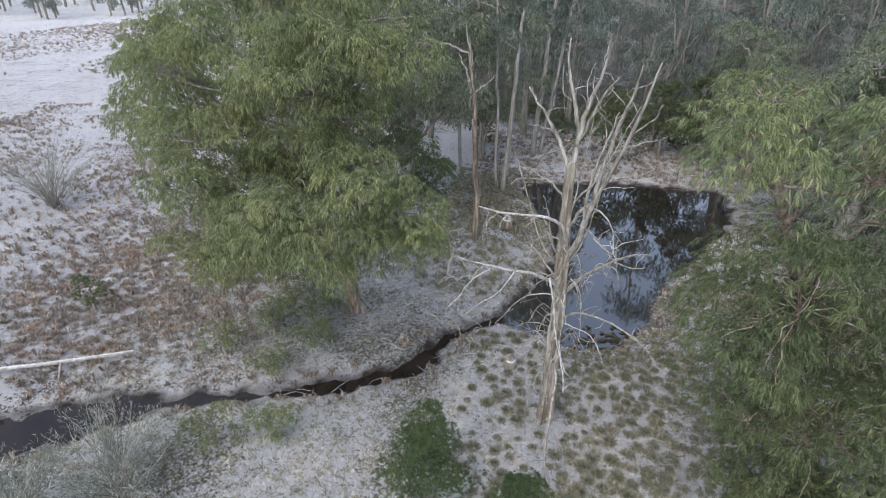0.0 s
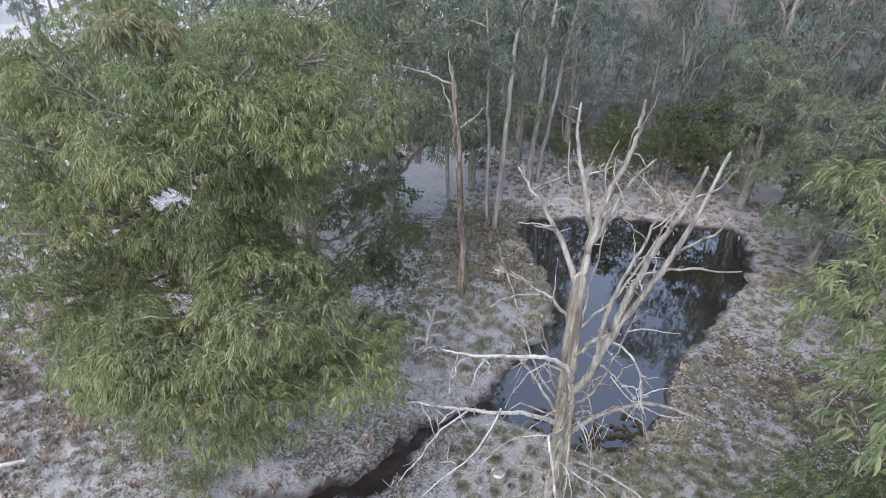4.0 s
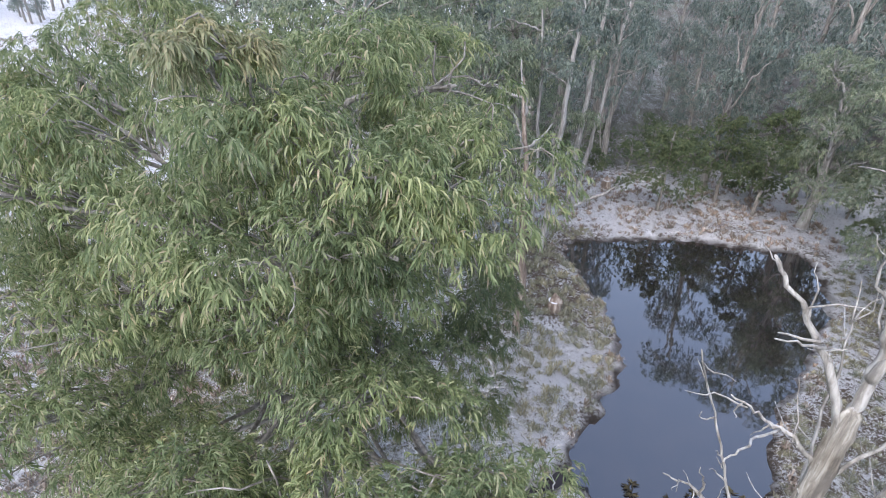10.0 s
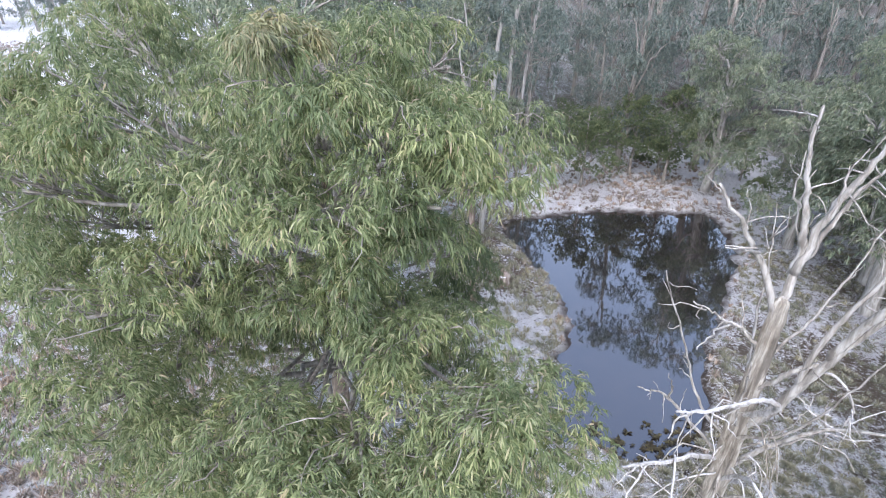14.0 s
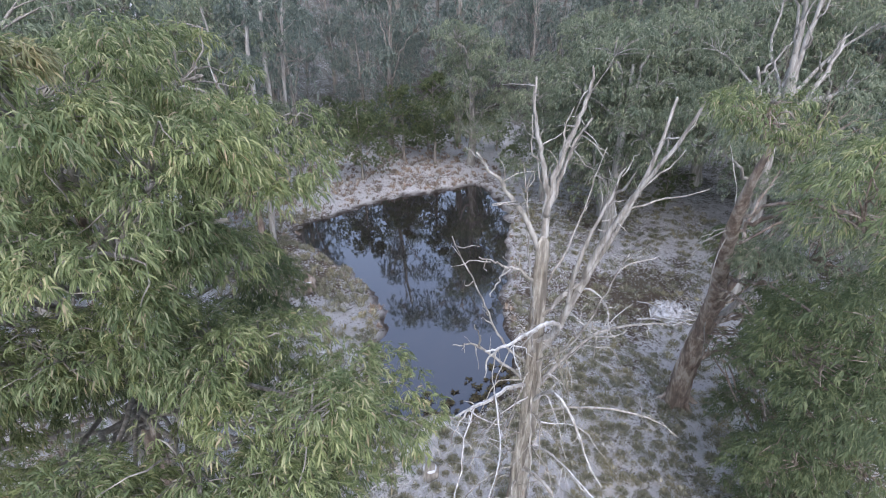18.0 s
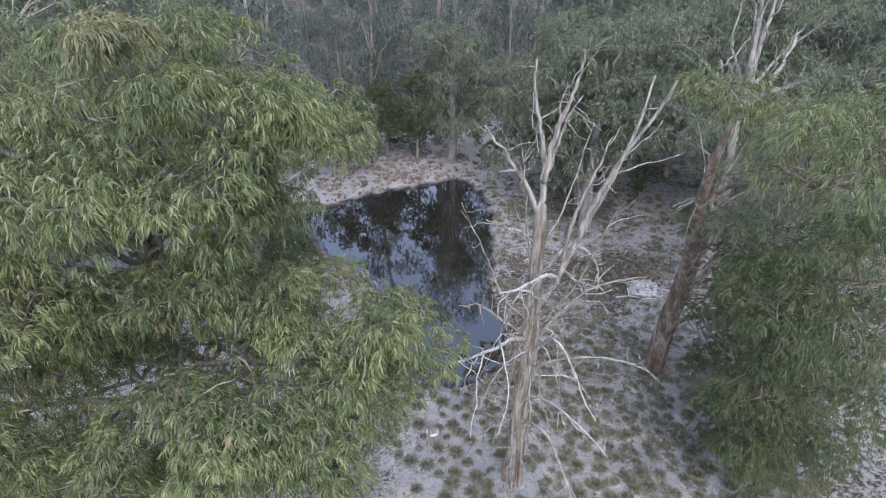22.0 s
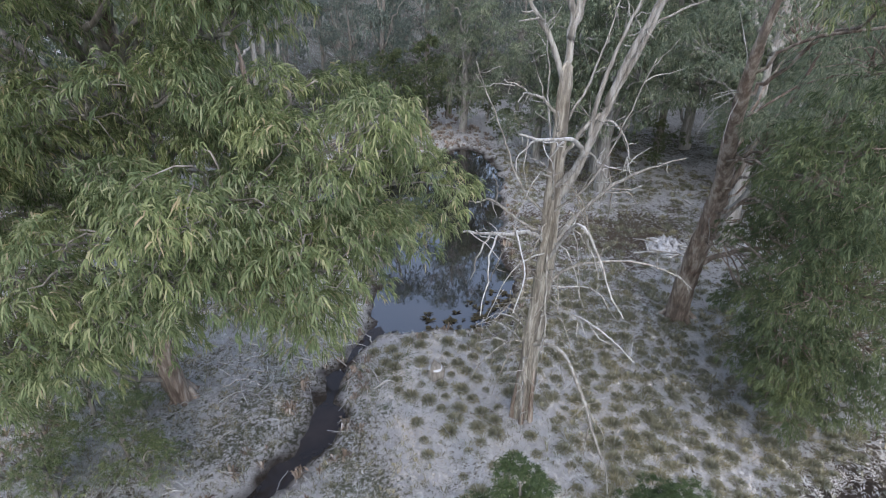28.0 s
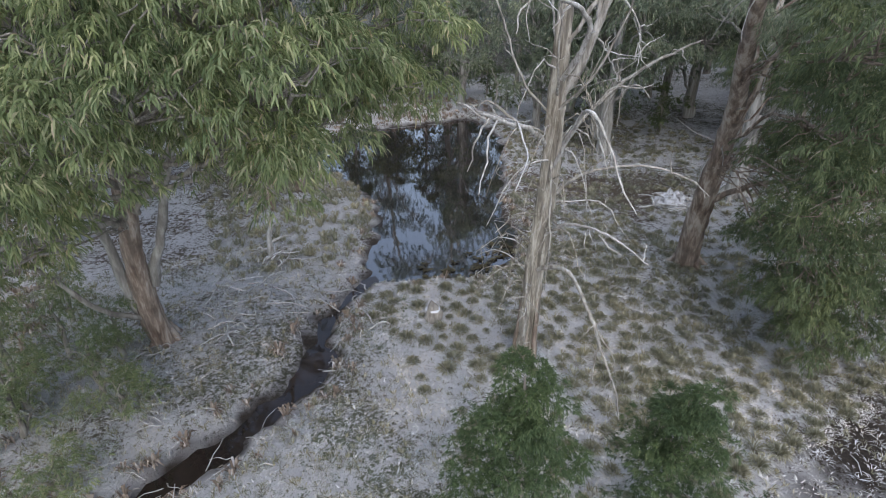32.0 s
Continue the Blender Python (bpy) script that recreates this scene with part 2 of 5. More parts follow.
def bark_material(name, dark, mid, light, stretch=(9, 9, 1.2), frost=0.0, depth=0.03, rough=0.85):
    m, nd, ln, bs = material(name)
    streak = noise_node(nd, ln, 1.6, 8, 0.7, stretch)
    blotch = noise_node(nd, ln, 2.2, 5)
    r = ramp(nd, [(0.4, dark), (0.5, mid), (0.6, light)])
    ln.new(streak.outputs[0], r.inputs[0])
    r2 = ramp(nd, [(0.35, mid), (0.65, light)])
    ln.new(blotch.outputs[0], r2.inputs[0])
    col = mix_node(nd, ln, 0.3, r.outputs[0], r2.outputs[0])
    if frost:
        k = up_mask(nd, ln, 1.35 - frost, 1.75 - frost)
        col = mix_node(nd, ln, k, col, (0.74, 0.75, 0.78))
    ln.new(col, bs.inputs["Base Color"])
    bs.inputs["Roughness"].default_value = rough
    bump(nd, ln, bs, streak.outputs[0], 0.8, depth)
    return m


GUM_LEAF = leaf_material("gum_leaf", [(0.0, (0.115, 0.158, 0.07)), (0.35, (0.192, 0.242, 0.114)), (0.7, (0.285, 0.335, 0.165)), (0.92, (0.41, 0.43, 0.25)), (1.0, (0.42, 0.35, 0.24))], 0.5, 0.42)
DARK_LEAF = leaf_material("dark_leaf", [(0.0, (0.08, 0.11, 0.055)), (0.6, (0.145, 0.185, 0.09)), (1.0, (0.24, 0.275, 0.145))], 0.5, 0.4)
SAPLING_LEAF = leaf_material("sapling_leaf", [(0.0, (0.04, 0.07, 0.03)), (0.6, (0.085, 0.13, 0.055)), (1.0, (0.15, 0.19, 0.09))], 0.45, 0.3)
# far foliage: mist is mixed into this leaf colour, paling and greying it
FAR_LEAF = leaf_material("haze_paled_gum_leaf", [(0.0, (0.108, 0.142, 0.118)), (0.5, (0.17, 0.212, 0.178)), (1.0, (0.27, 0.31, 0.27))], 0.5, 0.3)
# mid-distance foliage: olive, greyed toward the far leaf to carry some haze
MID_LEAF = leaf_material("hazed_olive_gum_leaf", [(0.0, (0.128, 0.166, 0.108)), (0.5, (0.218, 0.264, 0.174)), (0.9, (0.35, 0.39, 0.275)), (1.0, (0.43, 0.4, 0.31))], 0.5, 0.38)
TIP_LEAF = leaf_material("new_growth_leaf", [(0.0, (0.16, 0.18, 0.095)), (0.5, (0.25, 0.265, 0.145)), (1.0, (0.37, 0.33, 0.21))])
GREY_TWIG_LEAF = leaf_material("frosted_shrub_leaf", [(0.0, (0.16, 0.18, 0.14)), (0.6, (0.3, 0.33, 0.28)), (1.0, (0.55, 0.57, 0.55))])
DEAD_WOOD = bark_material("dead_wood", (0.045, 0.034, 0.025), (0.22, 0.195, 0.155), (0.54, 0.515, 0.45), stretch=(6, 6, 0.5), frost=0.06)
BLEACHED_WOOD = bark_material("bleached_wood", (0.1, 0.085, 0.068), (0.29, 0.27, 0.235), (0.5, 0.485, 0.45), stretch=(7, 7, 0.8), frost=0.08, depth=0.015)
FROST_WOOD = bark_material("frosted_wood", (0.16, 0.14, 0.118), (0.37, 0.355, 0.325), (0.6, 0.59, 0.57), frost=0.22, depth=0.01)
RUBBLE = bark_material("frosted_rubble", (0.03, 0.028, 0.027), (0.22, 0.215, 0.215), (0.7, 0.7, 0.74), stretch=(5, 5, 5), frost=0.3, depth=0.08)
BROWN_BARK = bark_material("brown_bark", (0.06, 0.04, 0.03), (0.215, 0.155, 0.118), (0.5, 0.44, 0.375), stretch=(4, 4, 0.6), depth=0.05)
PALE_BARK = bark_material("pale_gum_bark", (0.15, 0.135, 0.12), (0.31, 0.295, 0.265), (0.5, 0.485, 0.455), stretch=(5, 5, 0.7), depth=0.012, rough=0.7)
GREY_BARK = bark_material("grey_gum_bark", (0.12, 0.105, 0.09), (0.25, 0.225, 0.195), (0.42, 0.4, 0.36), stretch=(7, 7, 1), depth=0.02)
CUT_WOOD = bark_material("cut_wood", (0.5, 0.49, 0.47), (0.7, 0.7, 0.69), (0.82, 0.82, 0.83), frost=0.9, depth=0.005)
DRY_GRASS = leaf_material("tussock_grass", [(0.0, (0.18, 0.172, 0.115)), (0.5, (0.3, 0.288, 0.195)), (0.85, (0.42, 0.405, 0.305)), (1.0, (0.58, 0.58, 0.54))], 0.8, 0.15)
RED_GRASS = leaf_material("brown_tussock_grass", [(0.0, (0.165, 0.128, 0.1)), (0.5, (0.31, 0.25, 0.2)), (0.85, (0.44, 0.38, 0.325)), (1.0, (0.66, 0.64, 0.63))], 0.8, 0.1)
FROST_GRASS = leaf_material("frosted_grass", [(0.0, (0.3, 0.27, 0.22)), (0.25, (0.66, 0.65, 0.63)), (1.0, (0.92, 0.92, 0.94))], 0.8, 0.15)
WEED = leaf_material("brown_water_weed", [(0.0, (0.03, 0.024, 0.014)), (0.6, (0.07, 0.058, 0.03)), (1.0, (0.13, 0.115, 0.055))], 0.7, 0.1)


def ground_material():
    m, nd, ln, bs = material("frosted_ground")
    att = nd.new("ShaderNodeAttribute")
    att.attribute_name = "cover"
    sep = nd.new("ShaderNodeSeparateColor")
    ln.new(att.outputs[0], sep.inputs[0])
    fine = noise_node(nd, ln, 11.0, 10, 0.74)
    tiny = noise_node(nd, ln, 36.0, 6, 0.75)
    wide = noise_node(nd, ln, 0.9, 6, 0.6)
    clump = noise_node(nd, ln, 4.2, 5, 0.62)
    broad = noise_node(nd, ln, 0.16, 4, 0.6)
    soil = ramp(nd, [(0.3, (0.085, 0.066, 0.048)), (0.5, (0.19, 0.15, 0.115)), (0.7, (0.33, 0.275, 0.22))])
    ln.new(fine.outputs[0], soil.inputs[0])
    green = ramp(nd, [(0.3, (0.1, 0.12, 0.07)), (0.5, (0.22, 0.26, 0.18)), (0.7, (0.46, 0.5, 0.43))])
    ln.new(fine.outputs[0], green.inputs[0])
    base = mix_node(nd, ln, sep.outputs[1], soil.outputs[0], green.outputs[0])
    blend = nd.new("ShaderNodeMath")
    blend.operation = "MULTIPLY_ADD"
    ln.new(fine.outputs[0], blend.inputs[0])
    blend.inputs[1].default_value = 3.2
    ln.new(sep.outputs[0], blend.inputs[2])
    add = nd.new("ShaderNodeMath")
    add.operation = "MULTIPLY_ADD"
    ln.new(tiny.outputs[0], add.inputs[0])
    add.inputs[1].default_value = 1.5
    ln.new(blend.outputs[0], add.inputs[2])
    add2 = nd.new("ShaderNodeMath")
    add2.operation = "MULTIPLY_ADD"
    ln.new(wide.outputs[0], add2.inputs[0])
    add2.inputs[1].default_value = 0.7
    ln.new(add.outputs[0], add2.inputs[2])
    add3 = nd.new("ShaderNodeMath")
    add3.operation = "MULTIPLY_ADD"
    ln.new(broad.outputs[0], add3.inputs[0])
    add3.inputs[1].default_value = 0.6
    ln.new(add2.outputs[0], add3.inputs[2])
    add4 = nd.new("ShaderNodeMath")
    add4.operation = "MULTIPLY_ADD"
    ln.new(clump.outputs[0], add4.inputs[0])
    add4.inputs[1].default_value = 1.4
    ln.new(add3.outputs[0], add4.inputs[2])
    rg = nd.new("ShaderNodeMapRange")
    rg.inputs[1].default_value, rg.inputs[2].default_value = 3.95, 4.1
    ln.new(add4.outputs[0], rg.inputs[0])
    col = mix_node(nd, ln, rg.outputs[0], base, (0.95, 0.945, 0.965))
    mud = ramp(nd, [(0.3, (0.035, 0.026, 0.02)), (0.7, (0.1, 0.075, 0.055))])
    ln.new(fine.outputs[0], mud.inputs[0])
    col = mix_node(nd, ln, sep.outputs[2], col, mud.outputs[0])
    ln.new(col, bs.inputs["Base Color"])
    bs.inputs["Roughness"].default_value = 0.9
    bump(nd, ln, bs, add.outputs[0], 1.0, 0.1)
    return m


def water_material(name, deep, shallow, ior):
    m, nd, ln, bs = material(name)
    n = noise_node(nd, ln, 0.8, 4)
    r = ramp(nd, [(0.35, deep), (0.65, shallow)])
    ln.new(n.outputs[0], r.inputs[0])
    ln.new(r.outputs[0], bs.inputs["Base Color"])
    bs.inputs["Roughness"].default_value = 0.03
    bs.inputs["IOR"].default_value = ior
    rip = noise_node(nd, ln, 2.5, 2)
    bump(nd, ln, bs, rip.outputs[0], 0.06, 0.02)
    return m


GROUND = ground_material()
WATER = water_material("dark_still_water", (0.012, 0.011, 0.012), (0.026, 0.021, 0.019), 2.9)
CREEK_WATER = water_material("brown_creek_water", (0.016, 0.012, 0.01), (0.036, 0.026, 0.021), 1.5)

# ---------------------------------------------------------------- the lie of the land
POND = np.array([(1.5, 20.6), (2.0, 21.3), (2.5, 22.9), (3.3, 24.3), (3.5, 25.9), (3.6, 27.3), (3.0, 29.3), (2.3, 31.5), (1.6, 33.3),
                 (1.85, 34.3), (2.8, 35.2), (4.6, 35.5), (6.4, 36.2), (9.0, 36.4), (11.6, 36.1), (13.5, 36.2), (13.9, 34.6), (13.3, 32.2),
                 (12.4, 29.8), (11.4, 28.5), (9.4, 25.4), (7.5, 22.3), (7.1, 20.9), (6.4, 19.7), (5.5, 18.9), (4.2, 18.4), (3.3, 18.8), (2.3, 19.2), (1.6, 19.7)])
CREEK = np.array([(2.2, 20.2), (1.3, 19.8), (0.55, 19.1), (-0.2, 18.4), (-0.72, 17.5), (-1.05, 16.6), (-1.75, 15.95), (-3.0, 15.3), (-4.6, 14.6), (-6.7, 13.95),
                  (-8.3, 13.35), (-9.6, 12.75), (-11.1, 11.75), (-12.6, 10.9), (-15.0, 9.6), (-20.0, 8.0), (-30.0, 4.0), (-60.0, -6.0)])
CREEK_WIDE = np.array([0.9, 0.6, 0.45, 0.45, 0.65, 0.9, 0.75, 0.55, 0.5, 0.5, 0.7, 1.5, 1.8, 1.8, 1.6, 1.5, 1.6, 2.0])


def water_distance(x, y):
    """Metres from the water's edge, negative in the water."""
    p = np.stack([x, y], -1)
    best = np.full(x.shape, 1e9)
    inside = np.zeros(x.shape, bool)
    for a, b in zip(POND, np.roll(POND, -1, 0)):
        e = b - a
        t = np.clip(((p - a) @ e) / (e @ e), 0, 1)
        best = np.minimum(best, np.hypot(*np.moveaxis(p - a - t[..., None] * e, -1, 0)))
        hit = (a[1] > y) != (b[1] > y)
        inside ^= hit & (x < (b[0] - a[0]) * (y - a[1]) / (b[1] - a[1] + 1e-12) + a[0])
    d = np.where(inside, -best, best)
    for i in range(len(CREEK) - 1):
        a, e = CREEK[i], CREEK[i + 1] - CREEK[i]
        t = np.clip(((p - a) @ e) / (e @ e), 0, 1)
        r = np.hypot(*np.moveaxis(p - a - t[..., None] * e, -1, 0)) - 0.5 * (CREEK_WIDE[i] * (1 - t) + CREEK_WIDE[i + 1] * t)
        d = np.minimum(d, r)
    return d + (vnoise(x * 1.6, y * 1.6, 3) - 0.5) * 0.45 + (vnoise(x * 5, y * 5, 4) - 0.5) * 0.2


def height(x, y):
    x, y = np.asarray(x, float), np.asarray(y, float)
    d = water_distance(x, y)
    bank = 0.04 + 0.27 * (1 - np.exp(-np.maximum(d, 0) / 0.45))
    lumps = 0.22 * (vnoise(x * 0.35, y * 0.35, 5) - 0.5) + 0.09 * (vnoise(x * 1.3, y * 1.3, 6) - 0.5) + 0.05 * (vnoise(x * 4.2, y * 4.2, 7) - 0.5)
    far = np.clip((np.hypot(x - 3, y - 22) - 30) / 120, 0, 3)
    dry = bank + lumps * np.clip(d / 1.2, 0, 1) + 3.0 * far * far * (0.5 + vnoise(x / 60, y / 60, 8)) / 2
    return np.where(d > 0, dry, np.maximum(-0.6, 0.04 + 0.45 * d))


def height_at(x, y):
    return float(height(np.array([x]), np.array([y]))[0])


def lines(low, high, fine, reach, grow):
    inner = list(np.arange(low, high, fine))
    step, a, b = fine, low, high
    left, right = [], [high]
    while a > -reach or b < reach:
        step *= grow
        a, b = a - step, b + step
        left.append(a)
        right.append(b)
    return np.array(left[::-1] + inner + right)


gx, gy = lines(-16.0, 20.0, 0.17, 700, 1.07), lines(5.0, 42.0, 0.17, 700, 1.07)
GX, GY = np.meshgrid(gx, gy, indexing="ij")
GZ = height(GX, GY)
ni, nj = GX.shape
ii, jj = np.meshgrid(np.arange(ni - 1), np.arange(nj - 1), indexing="ij")
k0 = (ii * nj + jj).ravel()
ground = part("ground", (np.stack([GX, GY, GZ], -1).reshape(-1, 3), np.stack([k0, k0 + nj, k0 + nj + 1, k0 + 1], -1)), GROUND,
              label="frost-covered grassy ground with brown earth and leaf litter")
tagged(ground, category="ground", kind="structure")


def blob(x, y, cx, cy, rx, ry):
    return np.clip(1.3 - np.hypot((x - cx) / rx, (y - cy) / ry), 0, 1)


def cover(x, y):
    """Frost, green and mud, each 0 to 1, over the ground."""
    d = water_distance(x, y)
    near = np.clip(1.4 - np.hypot(x - 1, y - 20) / 40, 0, 1)
    frost = 0.56 + near * (0.75 * (vnoise(x * 0.28, y * 0.28, 11) - 0.5) + 0.5 * (vnoise(x * 0.9, y * 0.9, 12) - 0.5))
    # the (1 - near) term whitens distant ground, standing in for mist
    frost = frost + 0.7 * blob(x, y, 1.6, 14.0, 1.7, 2.8) + 0.15 * blob(x, y, -1.5, 20.3, 3.0, 2.2) + 0.35 * blob(x, y, 4.0, 39.5, 5, 4) - 0.06 * blob(x, y, -4, 13.5, 5, 4.5) + 0.1 * (1 - near)
    frost = frost + 0.22 * blob(x, y, 6.0, 12.5, 4.5, 4.5) - 0.3 * blob(x, y, 0.0, 30.0, 2.2, 5.0) - 0.12 * blob(x, y, 15, 27, 8, 9) - 0.22 * blob(x, y, 10.8, 23.5, 4.0, 6.0) - 0.45 * blob(x, y, 8.0, 9.8, 2.6, 1.5)
    # forest ground: less frost, greener, and darkened through the mud value
    wood = 1.25 * np.clip((y - 46) / 4, 0, 1) * np.clip((x + 14) / 4, 0, 1) + 0.4 * np.clip((x - 19) / 3, 0, 1) * np.clip((y - 8) / 4, 0, 1)
    frost = frost - 0.42 * wood + 0.2 * blob(x, y, -4.5, 17.5, 3.5, 3.5)
    frost = frost - 0.2 * blob(x, y, 6.6, 16.0, 3.4, 3.2) - 0.1 * blob(x, y, -3.5, 17.5, 4.5, 3.5) - 0.22 * blob(x, y, 0.8, 26.0, 2.6, 5.5)
    field = np.clip((-8.5 - x) / 4, 0, 1) * np.clip((y - 12) / 3, 0, 1)
    frost = frost - 0.06 * blob(x, y, -13.8, 18.8, 3.4, 4.2) + field * (0.08 - 0.16 * np.clip((y - 30) / 20, 0, 1) + near * 0.5 * (vnoise(x * 0.12 + y * 0.05, y * 0.2, 13) - 0.5))
    green = np.clip(blob(x, y, 0.9, 17.3, 1.2, 1.3) * 1.5 + blob(x, y, -2.6, 13.0, 3.6, 2.2) + 0.75 * blob(x, y, -2.2, 18.2, 4.2, 4.4) + 0.5 * blob(x, y, 6.5, 15.5, 3.6, 3.4) + blob(x, y, -8.5, 10.6, 4, 1.5) + 0.6 * blob(x, y, 1.9, 16.5, 0.9, 0.6) + 0.5 * (vnoise(x * 0.5, y * 0.5, 14) - 0.6), 0, 1)
    green = np.clip(green + 0.7 * np.clip(wood, 0, 1), 0, 1)
    mud = np.clip(1 - d / 0.22, 0, 1) + 0.5 * wood + blob(x, y, 5.0, 18.0, 1.6, 0.7) + 1.5 * blob(x, y, 7.3, 9.7, 2.2, 0.9)
    return np.clip(frost, 0, 0.68), green, np.clip(mud * (0.4 + vnoise(x * 3, y * 3, 15)), 0, 1)


fr, gn, md = cover(GX, GY)
layer = ground.data.color_attributes.new("cover", "FLOAT_COLOR", "POINT")
layer.data.foreach_set("color", np.stack([fr, gn, md, np.ones_like(fr)], -1).astype(np.float32).ravel())

# still water: one level sheet, cut into the pond and the creek that leaves it
wx, wy = np.arange(-62.0, 17.0, 0.4), np.arange(-8.0, 39.0, 0.4)
WX, WY = np.meshgrid(wx, wy, indexing="ij")
wet = water_distance(WX, WY) < 0.55
wi, wj = np.meshgrid(np.arange(len(wx) - 1), np.arange(len(wy) - 1), indexing="ij")
use = wet[:-1, :-1] | wet[1:, :-1] | wet[:-1, 1:] | wet[1:, 1:]
in_pond = (WX[:-1, :-1] > 0.8) & (WY[:-1, :-1] > 17.0) & (WX[:-1, :-1] + WY[:-1, :-1] > 20.8)
for water_name, choose, mat, words in (("pond_water", use & in_pond, WATER, "dark still pond mirroring trees and overcast sky"),
                                       ("creek_water", use & ~in_pond, CREEK_WATER, "narrow brown creek running from the pond between frosted banks")):
    k0 = (wi * len(wy) + wj)[choose]
    quad = np.stack([k0, k0 + len(wy), k0 + len(wy) + 1, k0 + 1], -1)
    used, inverse = np.unique(quad, return_inverse=True)
    flat = np.column_stack([WX.ravel()[used], WY.ravel()[used], np.zeros(len(used))])
    tagged(part(water_name, (flat, inverse.reshape(-1, 4)), mat, label=words), category="water", kind="structure")


# ---------------------------------------------------------------- trees
def limb_at(root, name, points, r0, r1, mat, seed, sides=8, label="", parent=None, **more):
    """A limb through world places, as a part of root."""
    local = np.asarray(points, float) - np.array(root.location)
    holder = parent or root
    return part(name, tube(local, r0, r1, sides=sides, seed=seed, **more), mat, holder, label)


def big_gum(name, base, trunk, r0, r1, lobes, fork, leaf, bark, limb_bark, label, seed, pads=25, sprays=26, leaves=11, length=0.14, width=0.0165, flute=0.07, other=None, near=True):
    """A gum with a given trunk line (world), and a crown of given billows (world)."""
    g = np.random.default_rng(seed)
    root = thing(name, base, label, "tree")
    b = np.asarray(base, float)
    limb_at(root, "trunk", trunk, r0, r1 * 0.3, bark, seed, sides=16, flute=flute, rough=0.05, steps=7, power=0.8)
    flare = [limb_tube for limb_tube in (tube([(0, 0, 0.55), (math.cos(a) * r0 * 1.2, math.sin(a) * r0 * 1.2, 0.12), (math.cos(a) * r0 * 2.3, math.sin(a) * r0 * 2.3, -0.08)], r0 * 0.5, r0 * 0.14, 7, seed=seed + i) for i, a in enumerate(np.arange(6) * 1.05 + 0.4))]
    part("root_flare", join(flare), bark, root)
    tr = curve(trunk, 8)
    for i, (cx, cy, cz, rx, ry, rz) in enumerate(lobes):
        c = np.array((cx, cy, cz))
        low = tr[np.argmin(np.abs(tr[:, 2] - max(fork, cz - 0.5 * np.hypot(*(tr[-1, :2] - c[:2])) - 0.6)))]
        midp = low * 0.5 + c * 0.5 + (g.normal(0, 0.25), g.normal(0, 0.25), 0.35)
        limb = limb_at(root, "limb", [low, low * 0.75 + midp * 0.25 + (0, 0, 0.12), midp, c], r1 * g.uniform(0.36, 0.6) * (0.3 if cz < fork + 1 else 1.0), 0.02, limb_bark, seed * 31 + i, sides=8, crook=0.24)
        n = max(4, int(pads * (rx + ry + rz) / 4.3))
        geo, cents = lobe_foliage(c - b, (rx, ry, rz), n, sprays, leaves, length, width, g, near=near)
        twigs = [tube([(c - b) * (1 - s) + (midp - b) * s, (c - b) * 0.45 + p * 0.55 + g.normal(0, 0.1, 3) + (0, 0, 0.1), p + (0, 0, -0.05)], 0.014, 0.005, 5, steps=3, crook=0.08, seed=seed + 7 * i + j)
                 for j, (p, s) in enumerate(zip(cents, g.uniform(0, 0.5, len(cents))))]
        part("bough_work", join(twigs), limb_bark, limb, kind="stuff")
        part("foliage", geo, (other or {}).get(i, leaf), limb, smooth=False, kind="stuff")
    return root


def twiggy(root, place, count, length, r, mat, g, name="twig", up=0.2):
    """Bare twigs springing from a place."""
    for k in range(count):
        d = unit(g.normal(0, 1, 3) + (0, 0, up)) * length * g.uniform(0.5, 1.2)
        limb_at(root, name, [place, place + d * 0.5 + g.normal(0, 0.06, 3), place + d], r, 0.006, mat, int(g.integers(1e6)), sides=5, steps=3, crook=0.04)


# the bare dead tree by the pond
dead = thing("dead_tree", (3.15, 14.65, 0.12), "tall bare dead tree with grey weathered wood and frosted branches", "tree")
DT = [(3.16, 14.67, -0.1), (3.15, 14.62, 0.9), (3.11, 14.48, 2.6), (3.06, 14.22, 4.5), (3.0, 14.08, 6.05), (2.9, 13.98, 7.3), (2.86, 13.93, 8.3)]
limb_at(dead, "trunk", DT, 0.195, 0.075, DEAD_WOOD, 5, sides=26, flute=0.2, rough=0.09, steps=8, crook=0.05, power=0.75)
for i, (a, h, w) in enumerate(((0.3, 1.5, 0.08), (1.5, 0.9, 0.07), (2.7, 2.1, 0.09), (4.0, 1.2, 0.07), (5.1, 1.7, 0.08))):
    x, y = math.cos(a), math.sin(a)
    limb_at(dead, "bark_shard", [(3.15 + x * 0.26, 14.65 + y * 0.26, 0.0), (3.14 + x * 0.2, 14.6 + y * 0.2, h * 0.5), (3.12 + x * 0.15, 14.52 + y * 0.15, h + 0.2)], w, 0.02, BROWN_BARK, 60 + i, sides=6, steps=4, rough=0.2)


